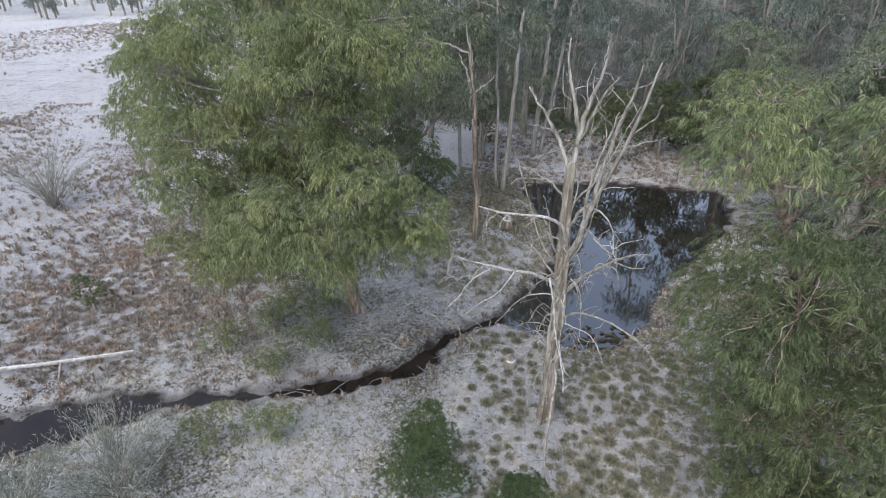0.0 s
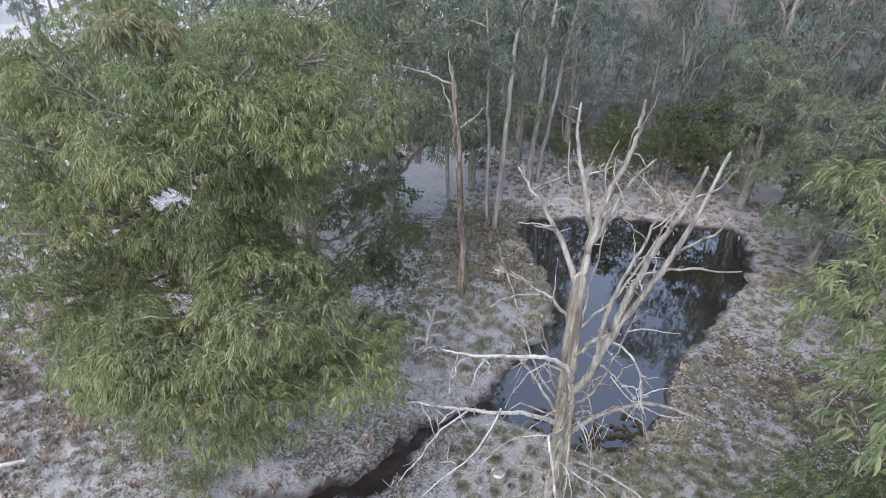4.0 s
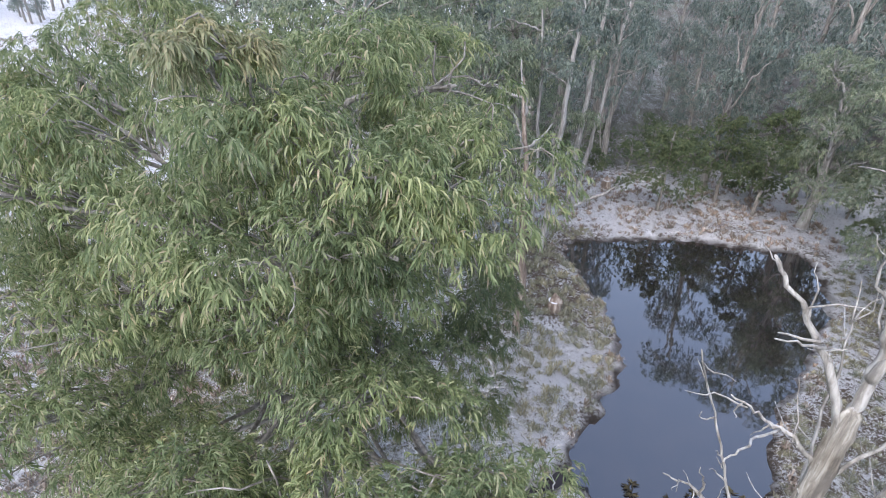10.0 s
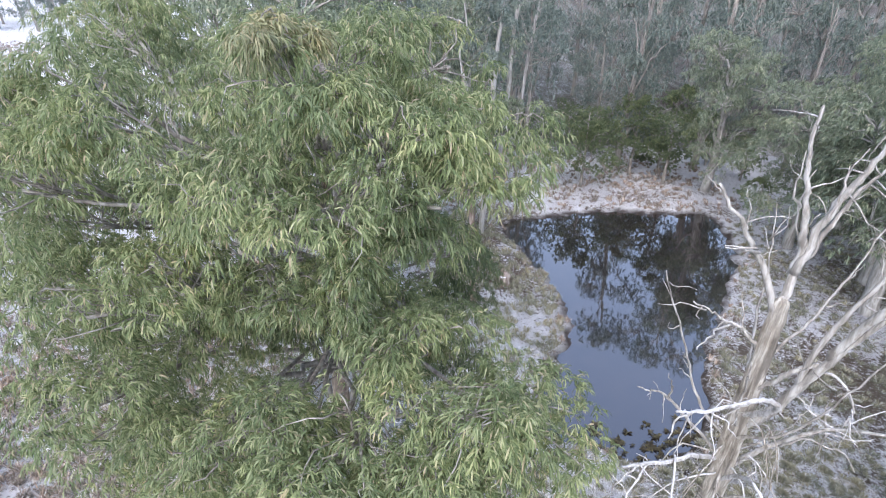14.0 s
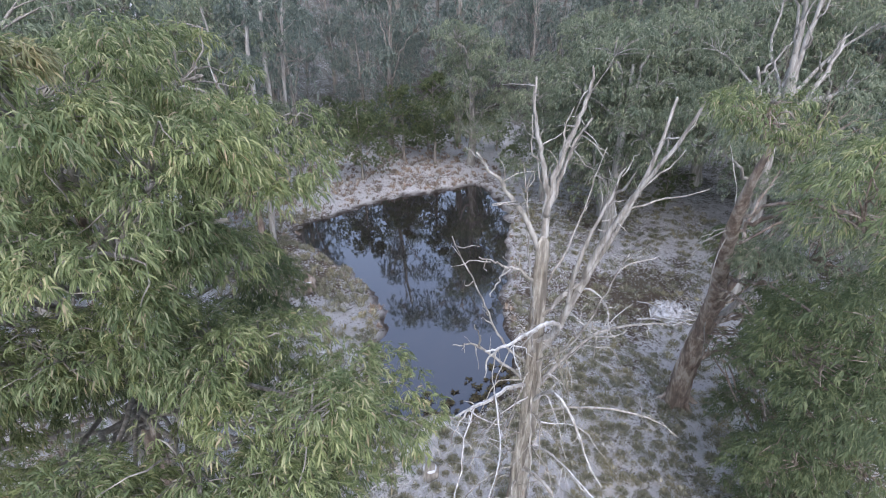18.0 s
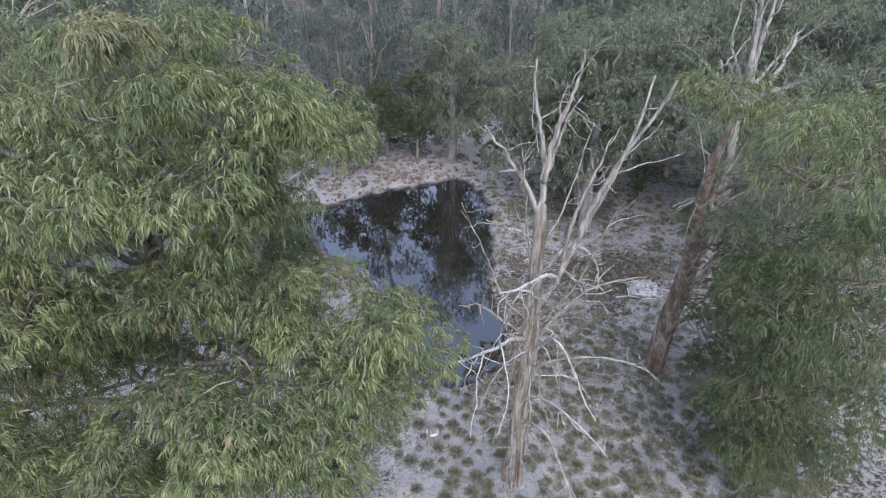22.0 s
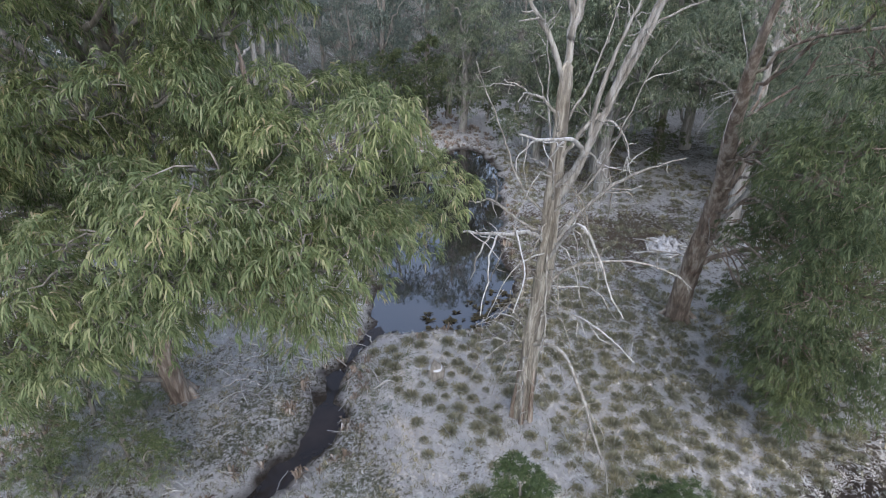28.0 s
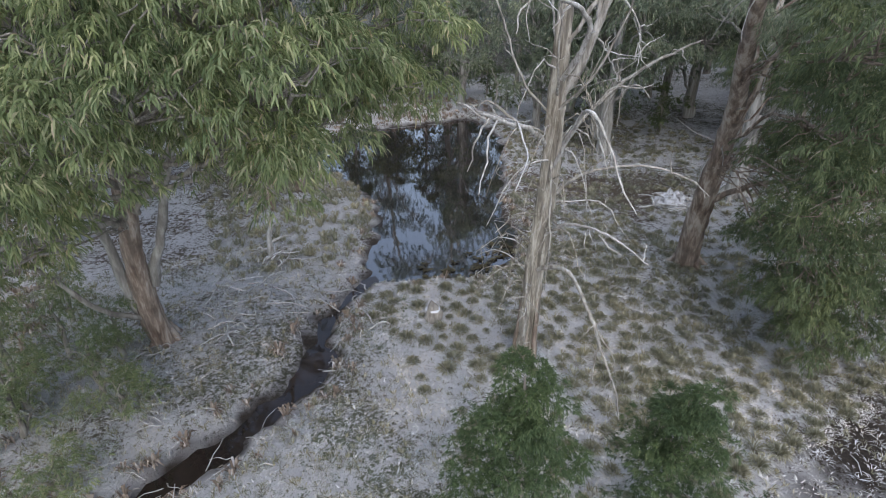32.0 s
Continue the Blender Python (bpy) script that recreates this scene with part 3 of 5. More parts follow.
def dead_limb(points, r0, r1, seed, frosted=False, twigs=()):
    ob = limb_at(dead, "limb", points, r0 * 0.55, r1 * 0.6, FROST_WOOD if frosted else BLEACHED_WOOD, seed, sides=9, crook=0.05, steps=7, rough=0.15, label="white frosted limb" if frosted else "")
    for j, tw in enumerate(twigs):
        limb_at(dead, "twig", tw, 0.018, 0.007, FROST_WOOD if frosted else BLEACHED_WOOD, seed * 17 + j, sides=6, crook=0.05, steps=4, parent=ob)
    g = np.random.default_rng(seed)
    line = curve(points, 6)
    for j in range(6):
        k = int(len(line) * g.uniform(0.25, 0.95))
        p, d = line[k], unit(g.normal(0, 1, 3) + (line[min(k + 2, len(line) - 1)] - line[k - 2]) * 1.5) * g.uniform(0.15, 0.7)
        limb_at(dead, "twig", [p, p + d * 0.5 + g.normal(0, 0.03, 3), p + d], 0.011, 0.004, FROST_WOOD if frosted else BLEACHED_WOOD, seed * 23 + j, sides=5, crook=0.03, steps=3, parent=ob)


# the head of the tree
dead_limb([(2.86, 13.94, 8.2), (2.92, 13.97, 8.9), (2.72, 13.95, 9.5), (2.62, 13.9, 10.1), (2.52, 13.88, 10.75)], 0.11, 0.025, 71,
          twigs=([(2.68, 13.93, 9.6), (2.5, 13.85, 9.85), (2.44, 13.8, 10.3)], [(2.9, 13.97, 9.0), (2.78, 14.05, 9.6), (2.8, 14.05, 10.0)]))
dead_limb([(2.9, 13.96, 8.7), (3.0, 13.9, 9.4), (3.08, 13.8, 9.9), (3.2, 13.7, 10.4), (3.22, 13.63, 10.86)], 0.1, 0.025, 72,
          twigs=([(3.0, 13.88, 9.4), (2.95, 13.75, 9.9), (3.01, 13.68, 10.36)], [(3.08, 13.8, 9.8), (3.05, 13.9, 10.1)]))
dead_limb([(2.92, 13.97, 8.8), (3.12, 13.94, 9.3), (3.3, 13.92, 9.75), (3.53, 13.9, 10.1)], 0.075, 0.02, 73)
dead_limb([(2.87, 13.94, 8.0), (2.55, 14.02, 8.8), (2.2, 14.12, 9.3), (1.83, 14.2, 9.77)], 0.09, 0.025, 74,
          twigs=([(2.45, 14.03, 8.95), (2.15, 13.9, 9.05), (1.9, 13.85, 9.1)], [(2.4, 14.05, 9.0), (2.1, 14.2, 8.95)]))
dead_limb([(2.9, 13.98, 7.3), (2.55, 13.95, 7.75), (2.2, 14.05, 7.95), (1.86, 14.14, 8.15)], 0.055, 0.015, 75,
          twigs=([(2.35, 14.0, 7.9), (2.0, 13.7, 8.0), (1.71, 13.43, 8.1), (1.62, 13.38, 7.95)],))
# the great side limb with its own head
dead_limb([(3.0, 14.1, 5.95), (3.18, 13.85, 6.5), (3.28, 13.6, 7.3), (3.42, 13.42, 8.0), (3.7, 13.2, 8.9), (3.88, 13.0, 9.7), (4.03, 12.93, 10.5)], 0.15, 0.025, 76,
          twigs=([(3.7, 13.2, 8.9), (4.0, 12.85, 9.2), (4.25, 12.35, 9.42)], [(3.8, 13.1, 9.2), (4.05, 12.9, 9.55), (4.15, 12.75, 9.85)]))
dead_limb([(3.36, 13.48, 7.75), (3.42, 13.2, 8.5), (3.5, 12.85, 9.3), (3.58, 12.5, 9.95), (3.61, 12.2, 10.55)], 0.1, 0.025, 77,
          twigs=([(3.45, 13.1, 8.7), (3.3, 12.85, 8.9)],))
dead_limb([(3.25, 13.65, 7.2), (3.25, 13.45, 8.1), (3.4, 13.25, 8.9), (3.5, 13.1, 9.6)], 0.075, 0.02, 78)
dead_limb([(2.95, 14.0, 6.7), (3.1, 13.75, 7.2), (3.3, 13.55, 7.6)], 0.06, 0.05, 79)
dead_limb([(3.3, 13.55, 7.5), (3.62, 13.5, 7.4), (3.85, 13.4, 7.0), (3.9, 13.45, 6.6)], 0.035, 0.012, 80, True)
dead_limb([(3.24, 13.68, 7.0), (3.5, 13.7, 6.75), (3.8, 13.75, 6.45), (4.05, 13.82, 6.2)], 0.03, 0.015, 81, True)
# the crooked limb that hooks back on itself
dead_limb([(2.98, 14.1, 6.2), (2.92, 13.6, 6.75), (2.78, 13.28, 7.15), (2.5, 13.15, 7.35), (2.0, 12.95, 7.45), (1.5, 12.72, 7.6), (1.09, 12.55, 7.76)], 0.085, 0.02, 82, True,
          twigs=([(1.5, 12.72, 7.6), (1.3, 12.8, 7.3), (1.2, 12.75, 7.15)], [(2.2, 13.02, 7.42), (2.0, 13.1, 7.15)]))
dead_limb([(3.0, 14.2, 5.2), (2.6, 14.6, 5.5), (2.2, 14.9, 5.85), (1.84, 15.09, 5.84)], 0.06, 0.015, 83, twigs=([(2.3, 14.85, 5.8), (2.2, 14.7, 6.2), (2.1, 14.72, 6.45)],))
# lower limbs
dead_limb([(3.02, 14.25, 5.1), (2.3, 13.85, 5.65), (1.5, 13.45, 5.95), (1.0, 13.2, 6.2), (0.53, 12.98, 6.36)], 0.08, 0.018, 84, True,
          twigs=([(1.4, 13.4, 5.97), (1.0, 13.0, 5.85), (0.7, 12.6, 5.6), (0.5, 12.35, 5.35)], [(1.9, 13.65, 5.85), (1.6, 13.0, 5.6), (1.2, 12.4, 5.55), (0.9, 12.15, 5.4)], [(1.2, 13.3, 6.05), (0.95, 13.3, 5.7), (0.9, 13.35, 5.3)]))
dead_limb([(3.04, 14.2, 4.9), (3.5, 14.0, 5.6), (4.09, 13.81, 6.17), (4.35, 13.3, 6.6), (4.55, 12.81, 6.91)], 0.085, 0.018, 85, False,
          twigs=([(4.09, 13.81, 6.17), (4.08, 13.9, 6.4), (4.07, 13.94, 6.65)], [(4.05, 13.8, 6.15), (4.4, 13.75, 6.1), (4.7, 13.7, 6.15)], [(4.1, 13.8, 6.15), (4.25, 13.95, 5.7), (4.3, 14.0, 5.4)], [(3.6, 13.95, 5.7), (3.7, 13.7, 6.1), (3.95, 13.4, 6.2), (4.1, 13.2, 6.05)]))
dead_limb([(3.08, 14.35, 4.0), (3.3, 13.95, 4.6), (3.55, 13.58, 4.84), (4.2, 13.05, 4.95), (4.75, 12.7, 4.75), (5.07, 12.48, 4.47)], 0.06, 0.015, 86, False, twigs=([(4.5, 12.85, 4.85), (4.8, 12.9, 4.7)],))
dead_limb([(3.04, 14.2, 4.7), (2.85, 13.5, 5.6), (2.62, 12.97, 6.05), (2.75, 12.6, 5.6), (2.9, 12.3, 5.0), (3.0, 12.1, 4.7)], 0.065, 0.015, 87, True, twigs=([(2.7, 12.8, 5.85), (2.95, 12.9, 5.5), (3.1, 12.85, 5.0)],))
dead_limb([(3.1, 14.4, 3.3), (3.1, 13.6, 3.9), (3.12, 12.7, 4.05), (3.15, 12.2, 4.0), (3.15, 11.84, 3.95)], 0.05, 0.014, 88, True, twigs=([(3.12, 12.9, 4.0), (3.4, 12.6, 3.7)],))
dead_limb([(3.1, 14.45, 2.6), (3.1, 13.6, 3.0), (3.05, 12.8, 2.6), (3.0, 12.3, 2.1), (3.0, 11.95, 1.6), (3.05, 11.75, 1.0)], 0.085, 0.02, 89, False, twigs=([(3.05, 12.7, 2.5), (3.3, 12.4, 1.9), (3.4, 12.3, 1.4)], [(3.0, 12.4, 2.2), (2.75, 12.2, 1.6)]))
dead_limb([(3.08, 14.3, 3.6), (3.45, 14.5, 3.7), (3.75, 14.7, 3.3), (4.2, 14.75, 3.2)], 0.04, 0.012, 90)
dead_limb([(3.1, 14.5, 2.2), (2.75, 14.2, 2.4), (2.55, 13.9, 1.8), (2.5, 13.8, 0.9)], 0.05, 0.012, 91, False, twigs=([(2.6, 14.0, 2.1), (2.3, 13.8, 2.0)],))
dead_limb([(3.04, 14.15, 5.0), (2.9, 13.9, 4.4), (2.85, 13.8, 3.4), (2.9, 13.85, 2.5)], 0.04, 0.012, 92)

# slim upright limbs filling the head
g = np.random.default_rng(96)
for k in range(5):
    z = g.uniform(5.4, 8.0)
    a = k * 1.26 + g.uniform(-0.3, 0.3)
    p = np.array((3.0 - 0.05 * (z - 5), 14.15 - 0.09 * (z - 5), z))
    o = np.array((math.cos(a), math.sin(a), 0.0))
    l = g.uniform(1.6, 3.0)
    dead_limb([p, p + o * l * 0.22 + (0, 0, l * 0.25), p + o * l * 0.36 + (0, 0, l * 0.6), p + o * l * 0.5 + (0, 0, l * 0.95)], 0.045, 0.012, 560 + k)
# thin dead twigs drooping round the trunk
g = np.random.default_rng(93)
stem = curve(DT, 8)
for k in range(30):
    p = stem[int(g.uniform(0.18, 0.72) * len(stem))]
    a, l = g.uniform(0, 6.28), g.uniform(0.5, 1.7)
    o = np.array((math.cos(a), math.sin(a), 0.0))
    q = p + o * l * 0.55 + (0, 0, g.uniform(0.0, 0.5))
    tip = p + o * l - np.array((0, 0, g.uniform(-0.1, 1.0)))
    bent = limb_at(dead, "twig", [p, q, tip], 0.019, 0.006, FROST_WOOD if k % 3 == 0 else DEAD_WOOD, 940 + k, sides=5, crook=0.07, steps=4)
    for j in range(2):
        m = q * (0.4 + 0.4 * j) + tip * (0.6 - 0.4 * j)
        limb_at(dead, "twiglet", [m, m + g.normal(0, 0.12, 3), m + g.normal(0, 0.22, 3) - (0, 0, 0.12)], 0.009, 0.004, DEAD_WOOD, 980 + 2 * k + j, sides=4, steps=3, parent=bent)

# the spreading gum over the creek
SPREADING_FRONT = [(-1.2, 12.2, 7.75, 1.0, 0.9, 0.75), (-2.3, 12.1, 7.5, 1.05, 0.95, 0.8), (-3.35, 12.4, 7.15, 0.95, 0.95, 0.75), (-0.45, 12.75, 7.35, 0.75, 0.85, 0.6), (-1.7, 11.8, 6.85, 0.95, 0.75, 0.65),
    (-2.9, 11.9, 6.75, 0.9, 0.75, 0.65), (-2.3, 12.5, 6.25, 1.0, 0.9, 0.55), (-3.6, 13.0, 6.2, 1.0, 0.9, 0.6), (-1.2, 12.9, 6.25, 0.95, 0.9, 0.65), (-0.35, 13.1, 6.5, 0.6, 0.7, 0.6),
    (-4.3, 12.9, 6.7, 0.95, 0.9, 0.7), (-4.6, 13.5, 5.7, 0.9, 0.9, 0.5), (-0.85, 13.7, 6.3, 0.8, 0.9, 0.5), (-1.7, 13.2, 8.1, 0.8, 0.8, 0.5)]
SPREADING_UPPER = [(-2.9, 13.5, 10.8, 0.8, 0.75, 0.65), (-2.88, 13.15, 11.38, 0.42, 0.42, 0.24), (-2.1, 13.5, 10.35, 0.95, 0.9, 0.75), (-1.2, 14.0, 10.25, 0.85, 0.85, 0.6), (-0.85, 14.7, 10.2, 0.75, 0.85, 0.55),
    (-3.5, 13.4, 9.75, 0.95, 0.9, 0.75), (-2.4, 13.0, 9.75, 0.95, 0.75, 0.7), (-1.5, 13.2, 9.85, 0.75, 0.75, 0.6), (-2.6, 14.7, 10.95, 0.95, 0.95, 0.65), (-1.4, 15.4, 10.9, 0.9, 0.85, 0.6),
    (-4.1, 15.5, 10.45, 1.0, 1.0, 0.7), (-2.0, 13.7, 8.95, 0.85, 0.75, 0.5), (-3.4, 17.1, 10.6, 1.3, 1.2, 0.8), (-2.0, 18.6, 9.6, 1.2, 1.2, 0.8), (-1.6, 16.6, 9.2, 0.9, 0.9, 0.6)]
SPREADING_LEFT = [(-6.35, 14.0, 9.7, 1.0, 0.95, 0.75), (-5.6, 13.2, 8.45, 1.05, 0.9, 0.7), (-4.75, 13.7, 8.45, 0.95, 0.9, 0.7), (-6.2, 14.9, 8.8, 1.05, 1.0, 0.75), (-5.2, 14.6, 7.1, 1.0, 0.95, 0.7),
    (-6.6, 14.8, 6.15, 1.05, 0.95, 0.7), (-5.3, 14.0, 5.4, 0.95, 0.95, 0.6), (-5.6, 12.9, 7.4, 0.85, 0.8, 0.6), (-7.4, 14.5, 4.6, 0.95, 0.95, 0.6), (-6.2, 14.7, 4.2, 0.85, 0.85, 0.55),
    (-6.95, 15.7, 7.6, 1.05, 1.05, 0.8), (-4.2, 14.8, 9.2, 0.95, 0.95, 0.7), (-6.9, 14.4, 8.1, 0.9, 0.9, 0.7), (-5.2, 14.6, 10.2, 1.0, 0.9, 0.6), (-7.6, 16.0, 5.9, 0.95, 0.95, 0.7)]
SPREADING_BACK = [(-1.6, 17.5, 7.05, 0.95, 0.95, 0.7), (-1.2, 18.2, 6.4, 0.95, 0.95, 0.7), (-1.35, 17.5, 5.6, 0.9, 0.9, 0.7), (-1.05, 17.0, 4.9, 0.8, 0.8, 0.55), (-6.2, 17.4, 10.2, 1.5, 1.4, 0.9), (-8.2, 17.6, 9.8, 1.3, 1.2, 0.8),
    (-7.8, 19.6, 10.8, 1.4, 1.2, 0.8), (-5.0, 20.4, 10.3, 1.7, 1.5, 1.0), (-9.3, 18.6, 8.6, 1.1, 1.1, 0.7), (-3.2, 20.0, 10.2, 1.4, 1.3, 0.9), (-7.4, 17.6, 7.8, 1.2, 1.2, 0.8), (-5.6, 17.0, 3.6, 0.9, 0.9, 0.6), (-7.6, 16.6, 3.4, 0.9, 0.9, 0.6),
    (-5.9, 19.6, 8.4, 1.3, 1.3, 0.8)]
SPREADING_MIDDLE = [(-2.7, 13.7, 8.35, 0.85, 0.8, 0.5), (-3.6, 14.1, 8.15, 0.9, 0.85, 0.55), (-3.0, 14.9, 7.6, 0.9, 0.85, 0.55), (-4.3, 15.2, 7.5, 0.95, 0.9, 0.6), (-1.95, 14.6, 7.5, 0.85, 0.85, 0.5), (-3.4, 15.7, 6.5, 0.9, 0.9, 0.5),
    (-4.7, 16.2, 6.4, 0.95, 0.9, 0.55), (-1.5, 15.2, 6.9, 0.85, 0.85, 0.5), (-2.4, 15.9, 5.9, 0.85, 0.85, 0.45), (-5.8, 15.9, 6.9, 0.95, 0.9, 0.6), (-2.2, 15.4, 8.6, 0.85, 0.85, 0.5), (-4.0, 16.4, 9.2, 0.95, 0.9, 0.6)]
SPREADING_EDGE = [(-7.2, 15.2, 10.1, 0.9, 0.9, 0.6), (-8.1, 16.3, 9.2, 0.95, 0.9, 0.6), (-9.3, 17.2, 9.5, 0.9, 0.9, 0.6), (-9.7, 17.3, 8.2, 0.9, 0.9, 0.6), (-8.1, 15.5, 8.0, 0.9, 0.9, 0.6), (-6.3, 15.4, 10.6, 0.9, 0.9, 0.6), (-6.6, 17.2, 11.1, 1.1, 1.0, 0.6)]
spreading = big_gum("gum_tree", (-3.92, 18.95, 0.2), [(-3.92, 18.95, -0.2), (-4.05, 18.75, 1.2), (-4.02, 18.5, 2.7), (-3.85, 18.2, 4.0), (-3.6, 17.5, 6.0), (-3.42, 16.8, 7.6), (-3.25, 15.8, 9.4)], 0.26, 0.14,
        SPREADING_FRONT + SPREADING_UPPER + SPREADING_LEFT + SPREADING_BACK + SPREADING_MIDDLE + SPREADING_EDGE, 3.4, GUM_LEAF, BROWN_BARK, GREY_BARK,
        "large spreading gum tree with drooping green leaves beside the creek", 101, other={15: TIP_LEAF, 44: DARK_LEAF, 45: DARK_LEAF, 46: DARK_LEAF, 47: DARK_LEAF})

limb_at(spreading, "limb", [(-3.98, 18.9, 0.3), (-4.25, 18.75, 1.6), (-4.3, 18.45, 3.0), (-4.45, 17.7, 5.0), (-4.8, 17.0, 7.0)], 0.14, 0.05, PALE_BARK, 817, crook=0.1, flute=0.06, sides=12)
limb_at(spreading, "limb", [(-3.85, 18.7, 1.9), (-3.5, 18.35, 3.2), (-2.9, 17.7, 4.8), (-2.4, 17.2, 6.2)], 0.12, 0.04, PALE_BARK, 818, crook=0.12, sides=10)
limb_at(spreading, "limb", [(-4.1, 18.85, 1.0), (-4.9, 18.3, 1.7), (-5.4, 17.8, 2.9), (-5.7, 17.2, 3.8)], 0.07, 0.03, GREY_BARK, 819, crook=0.1, sides=8)

# the leaning gum on the pond's other bank
LEANING_UPPER = [(4.95, 10.7, 9.3, 1.1, 1.0, 1.1), (6.6, 10.6, 9.4, 1.3, 1.1, 1.1), (6.2, 10.5, 7.3, 1.5, 1.1, 1.2), (8.3, 12.0, 8.2, 1.8, 1.6, 1.4), (8.2, 12.6, 5.2, 1.5, 1.3, 1.3),
    (7.7, 11.0, 4.4, 1.5, 1.3, 1.3), (10.2, 13.4, 6.6, 1.8, 1.6, 1.5), (10.0, 12.8, 3.4, 1.6, 1.4, 1.2), (9.6, 11.2, 2.4, 1.7, 1.4, 1.0), (11.0, 15.0, 8.6, 1.8, 1.8, 1.3),
    (9.0, 10.2, 6.0, 1.6, 1.3, 1.2), (11.6, 13.0, 1.9, 1.4, 1.4, 0.9), (7.9, 13.6, 6.6, 0.9, 0.8, 0.6), (5.9, 13.0, 9.9, 0.8, 0.8, 0.5)]
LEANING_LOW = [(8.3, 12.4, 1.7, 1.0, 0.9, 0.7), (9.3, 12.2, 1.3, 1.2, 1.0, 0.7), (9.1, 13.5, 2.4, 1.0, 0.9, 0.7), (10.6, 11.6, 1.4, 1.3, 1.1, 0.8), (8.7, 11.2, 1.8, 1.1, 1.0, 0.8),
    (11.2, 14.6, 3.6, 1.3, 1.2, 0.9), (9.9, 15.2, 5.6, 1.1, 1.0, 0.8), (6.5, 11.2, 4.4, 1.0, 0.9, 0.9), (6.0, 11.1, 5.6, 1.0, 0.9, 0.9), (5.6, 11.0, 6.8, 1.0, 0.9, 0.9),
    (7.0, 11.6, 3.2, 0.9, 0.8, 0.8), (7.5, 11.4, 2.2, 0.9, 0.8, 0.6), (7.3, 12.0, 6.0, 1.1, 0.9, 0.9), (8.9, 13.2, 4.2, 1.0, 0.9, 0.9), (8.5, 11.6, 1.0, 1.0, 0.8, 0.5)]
# billows below the crown's top take the darker leaf, four others the greyed one
leaning = big_gum("gum_tree", (9.85, 16.05, 0.25), [(9.85, 16.05, -0.2), (9.5, 15.8, 1.6), (9.1, 15.35, 3.4), (8.7, 14.9, 5.0), (7.6, 14.2, 6.8), (6.7, 13.5, 8.4), (6.3, 13.0, 9.6)], 0.32, 0.075,
        LEANING_UPPER + LEANING_LOW,
        3.6, GUM_LEAF, BROWN_BARK, BROWN_BARK, "leaning gum tree with peeling brown bark and dense hanging foliage", 202,
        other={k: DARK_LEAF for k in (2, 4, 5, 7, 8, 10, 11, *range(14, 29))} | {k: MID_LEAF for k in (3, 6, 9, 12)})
limb_at(leaning, "limb", [(8.95, 15.2, 4.0), (9.1, 14.8, 5.2), (9.4, 14.5, 6.6), (9.5, 14.0, 8.2)], 0.09, 0.03, BROWN_BARK, 811, crook=0.12)
limb_at(leaning, "limb", [(9.2, 15.5, 3.0), (9.7, 15.2, 4.2), (10.3, 14.9, 5.4), (10.8, 14.8, 6.9)], 0.11, 0.03, PALE_BARK, 812, crook=0.12)
limb_at(leaning, "limb", [(9.3, 15.6, 2.4), (9.9, 15.0, 2.9), (10.6, 14.4, 3.2), (11.4, 13.9, 3.3)], 0.09, 0.03, BROWN_BARK, 813, crook=0.1)
g = np.random.default_rng(815)
for start in ((8.95, 15.2, 4.2), (9.3, 14.7, 6.0), (10.0, 15.1, 4.8), (8.2, 14.6, 5.8), (7.2, 13.9, 7.6)):
    twiggy(leaning, np.array(start), 6, 1.5, 0.015, PALE_BARK, g, "branch", 0.5)

# the pale-limbed gum behind it
pale = big_gum("gum_tree", (15.8, 19.0, 0.3), [(15.8, 19.0, -0.2), (15.8, 19.0, 2.5), (15.75, 19.0, 5.0), (15.65, 19.0, 7.6)], 0.34, 0.2,
        [(13.8, 20.6, 9.8, 1.4, 1.3, 0.9), (15.0, 19.4, 12.2, 1.4, 1.3, 0.8), (18.6, 18.4, 10.4, 1.3, 1.3, 0.8), (17.0, 20.8, 11.4, 1.6, 1.5, 1.0), (13.6, 19.4, 6.6, 1.2, 1.2, 0.8), (17.2, 18.6, 5.9, 1.4, 1.3, 0.8), (15.0, 18.2, 5.4, 1.3, 1.2, 0.8), (15.0, 21.6, 7.4, 1.6, 1.4, 1.0)],
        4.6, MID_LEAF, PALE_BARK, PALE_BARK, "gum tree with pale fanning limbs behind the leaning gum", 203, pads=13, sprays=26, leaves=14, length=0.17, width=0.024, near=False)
for k, (bend, tip, r) in enumerate((((-0.8, 0.0, 0.7), (-1.5, 0.1, 1.9), 0.13), ((-0.1, -0.1, 1.6), (-0.4, 0.0, 4.0), 0.15), ((0.3, 0.0, 1.6), (0.7, 0.1, 4.0), 0.13), ((0.9, -0.2, 0.9), (1.7, -0.3, 2.6), 0.12), ((1.4, -0.2, 0.7), (3.2, -0.3, 0.9), 0.12), ((1.5, 0.2, 0.45), (3.3, 0.5, 0.2), 0.09))):
    fork = np.array((15.65, 19.0, 7.4))
    main = limb_at(pale, "limb", [fork, fork + bend, fork + tip], r, r * 0.35, PALE_BARK, 830 + k, crook=0.16, sides=10)
    for q in range(3):
        f = fork + np.array(bend) * (0.4 - 0.2 * q) + np.array(tip) * (0.4 + 0.25 * q)
        limb_at(pale, "branch", [f, f + (0.25 * (q - 1), -0.2, 0.4), f + (0.7 * (q - 1), -0.3, 0.9)], r * 0.35, 0.015, PALE_BARK, 850 + 5 * k + q, crook=0.08, sides=6, parent=main)


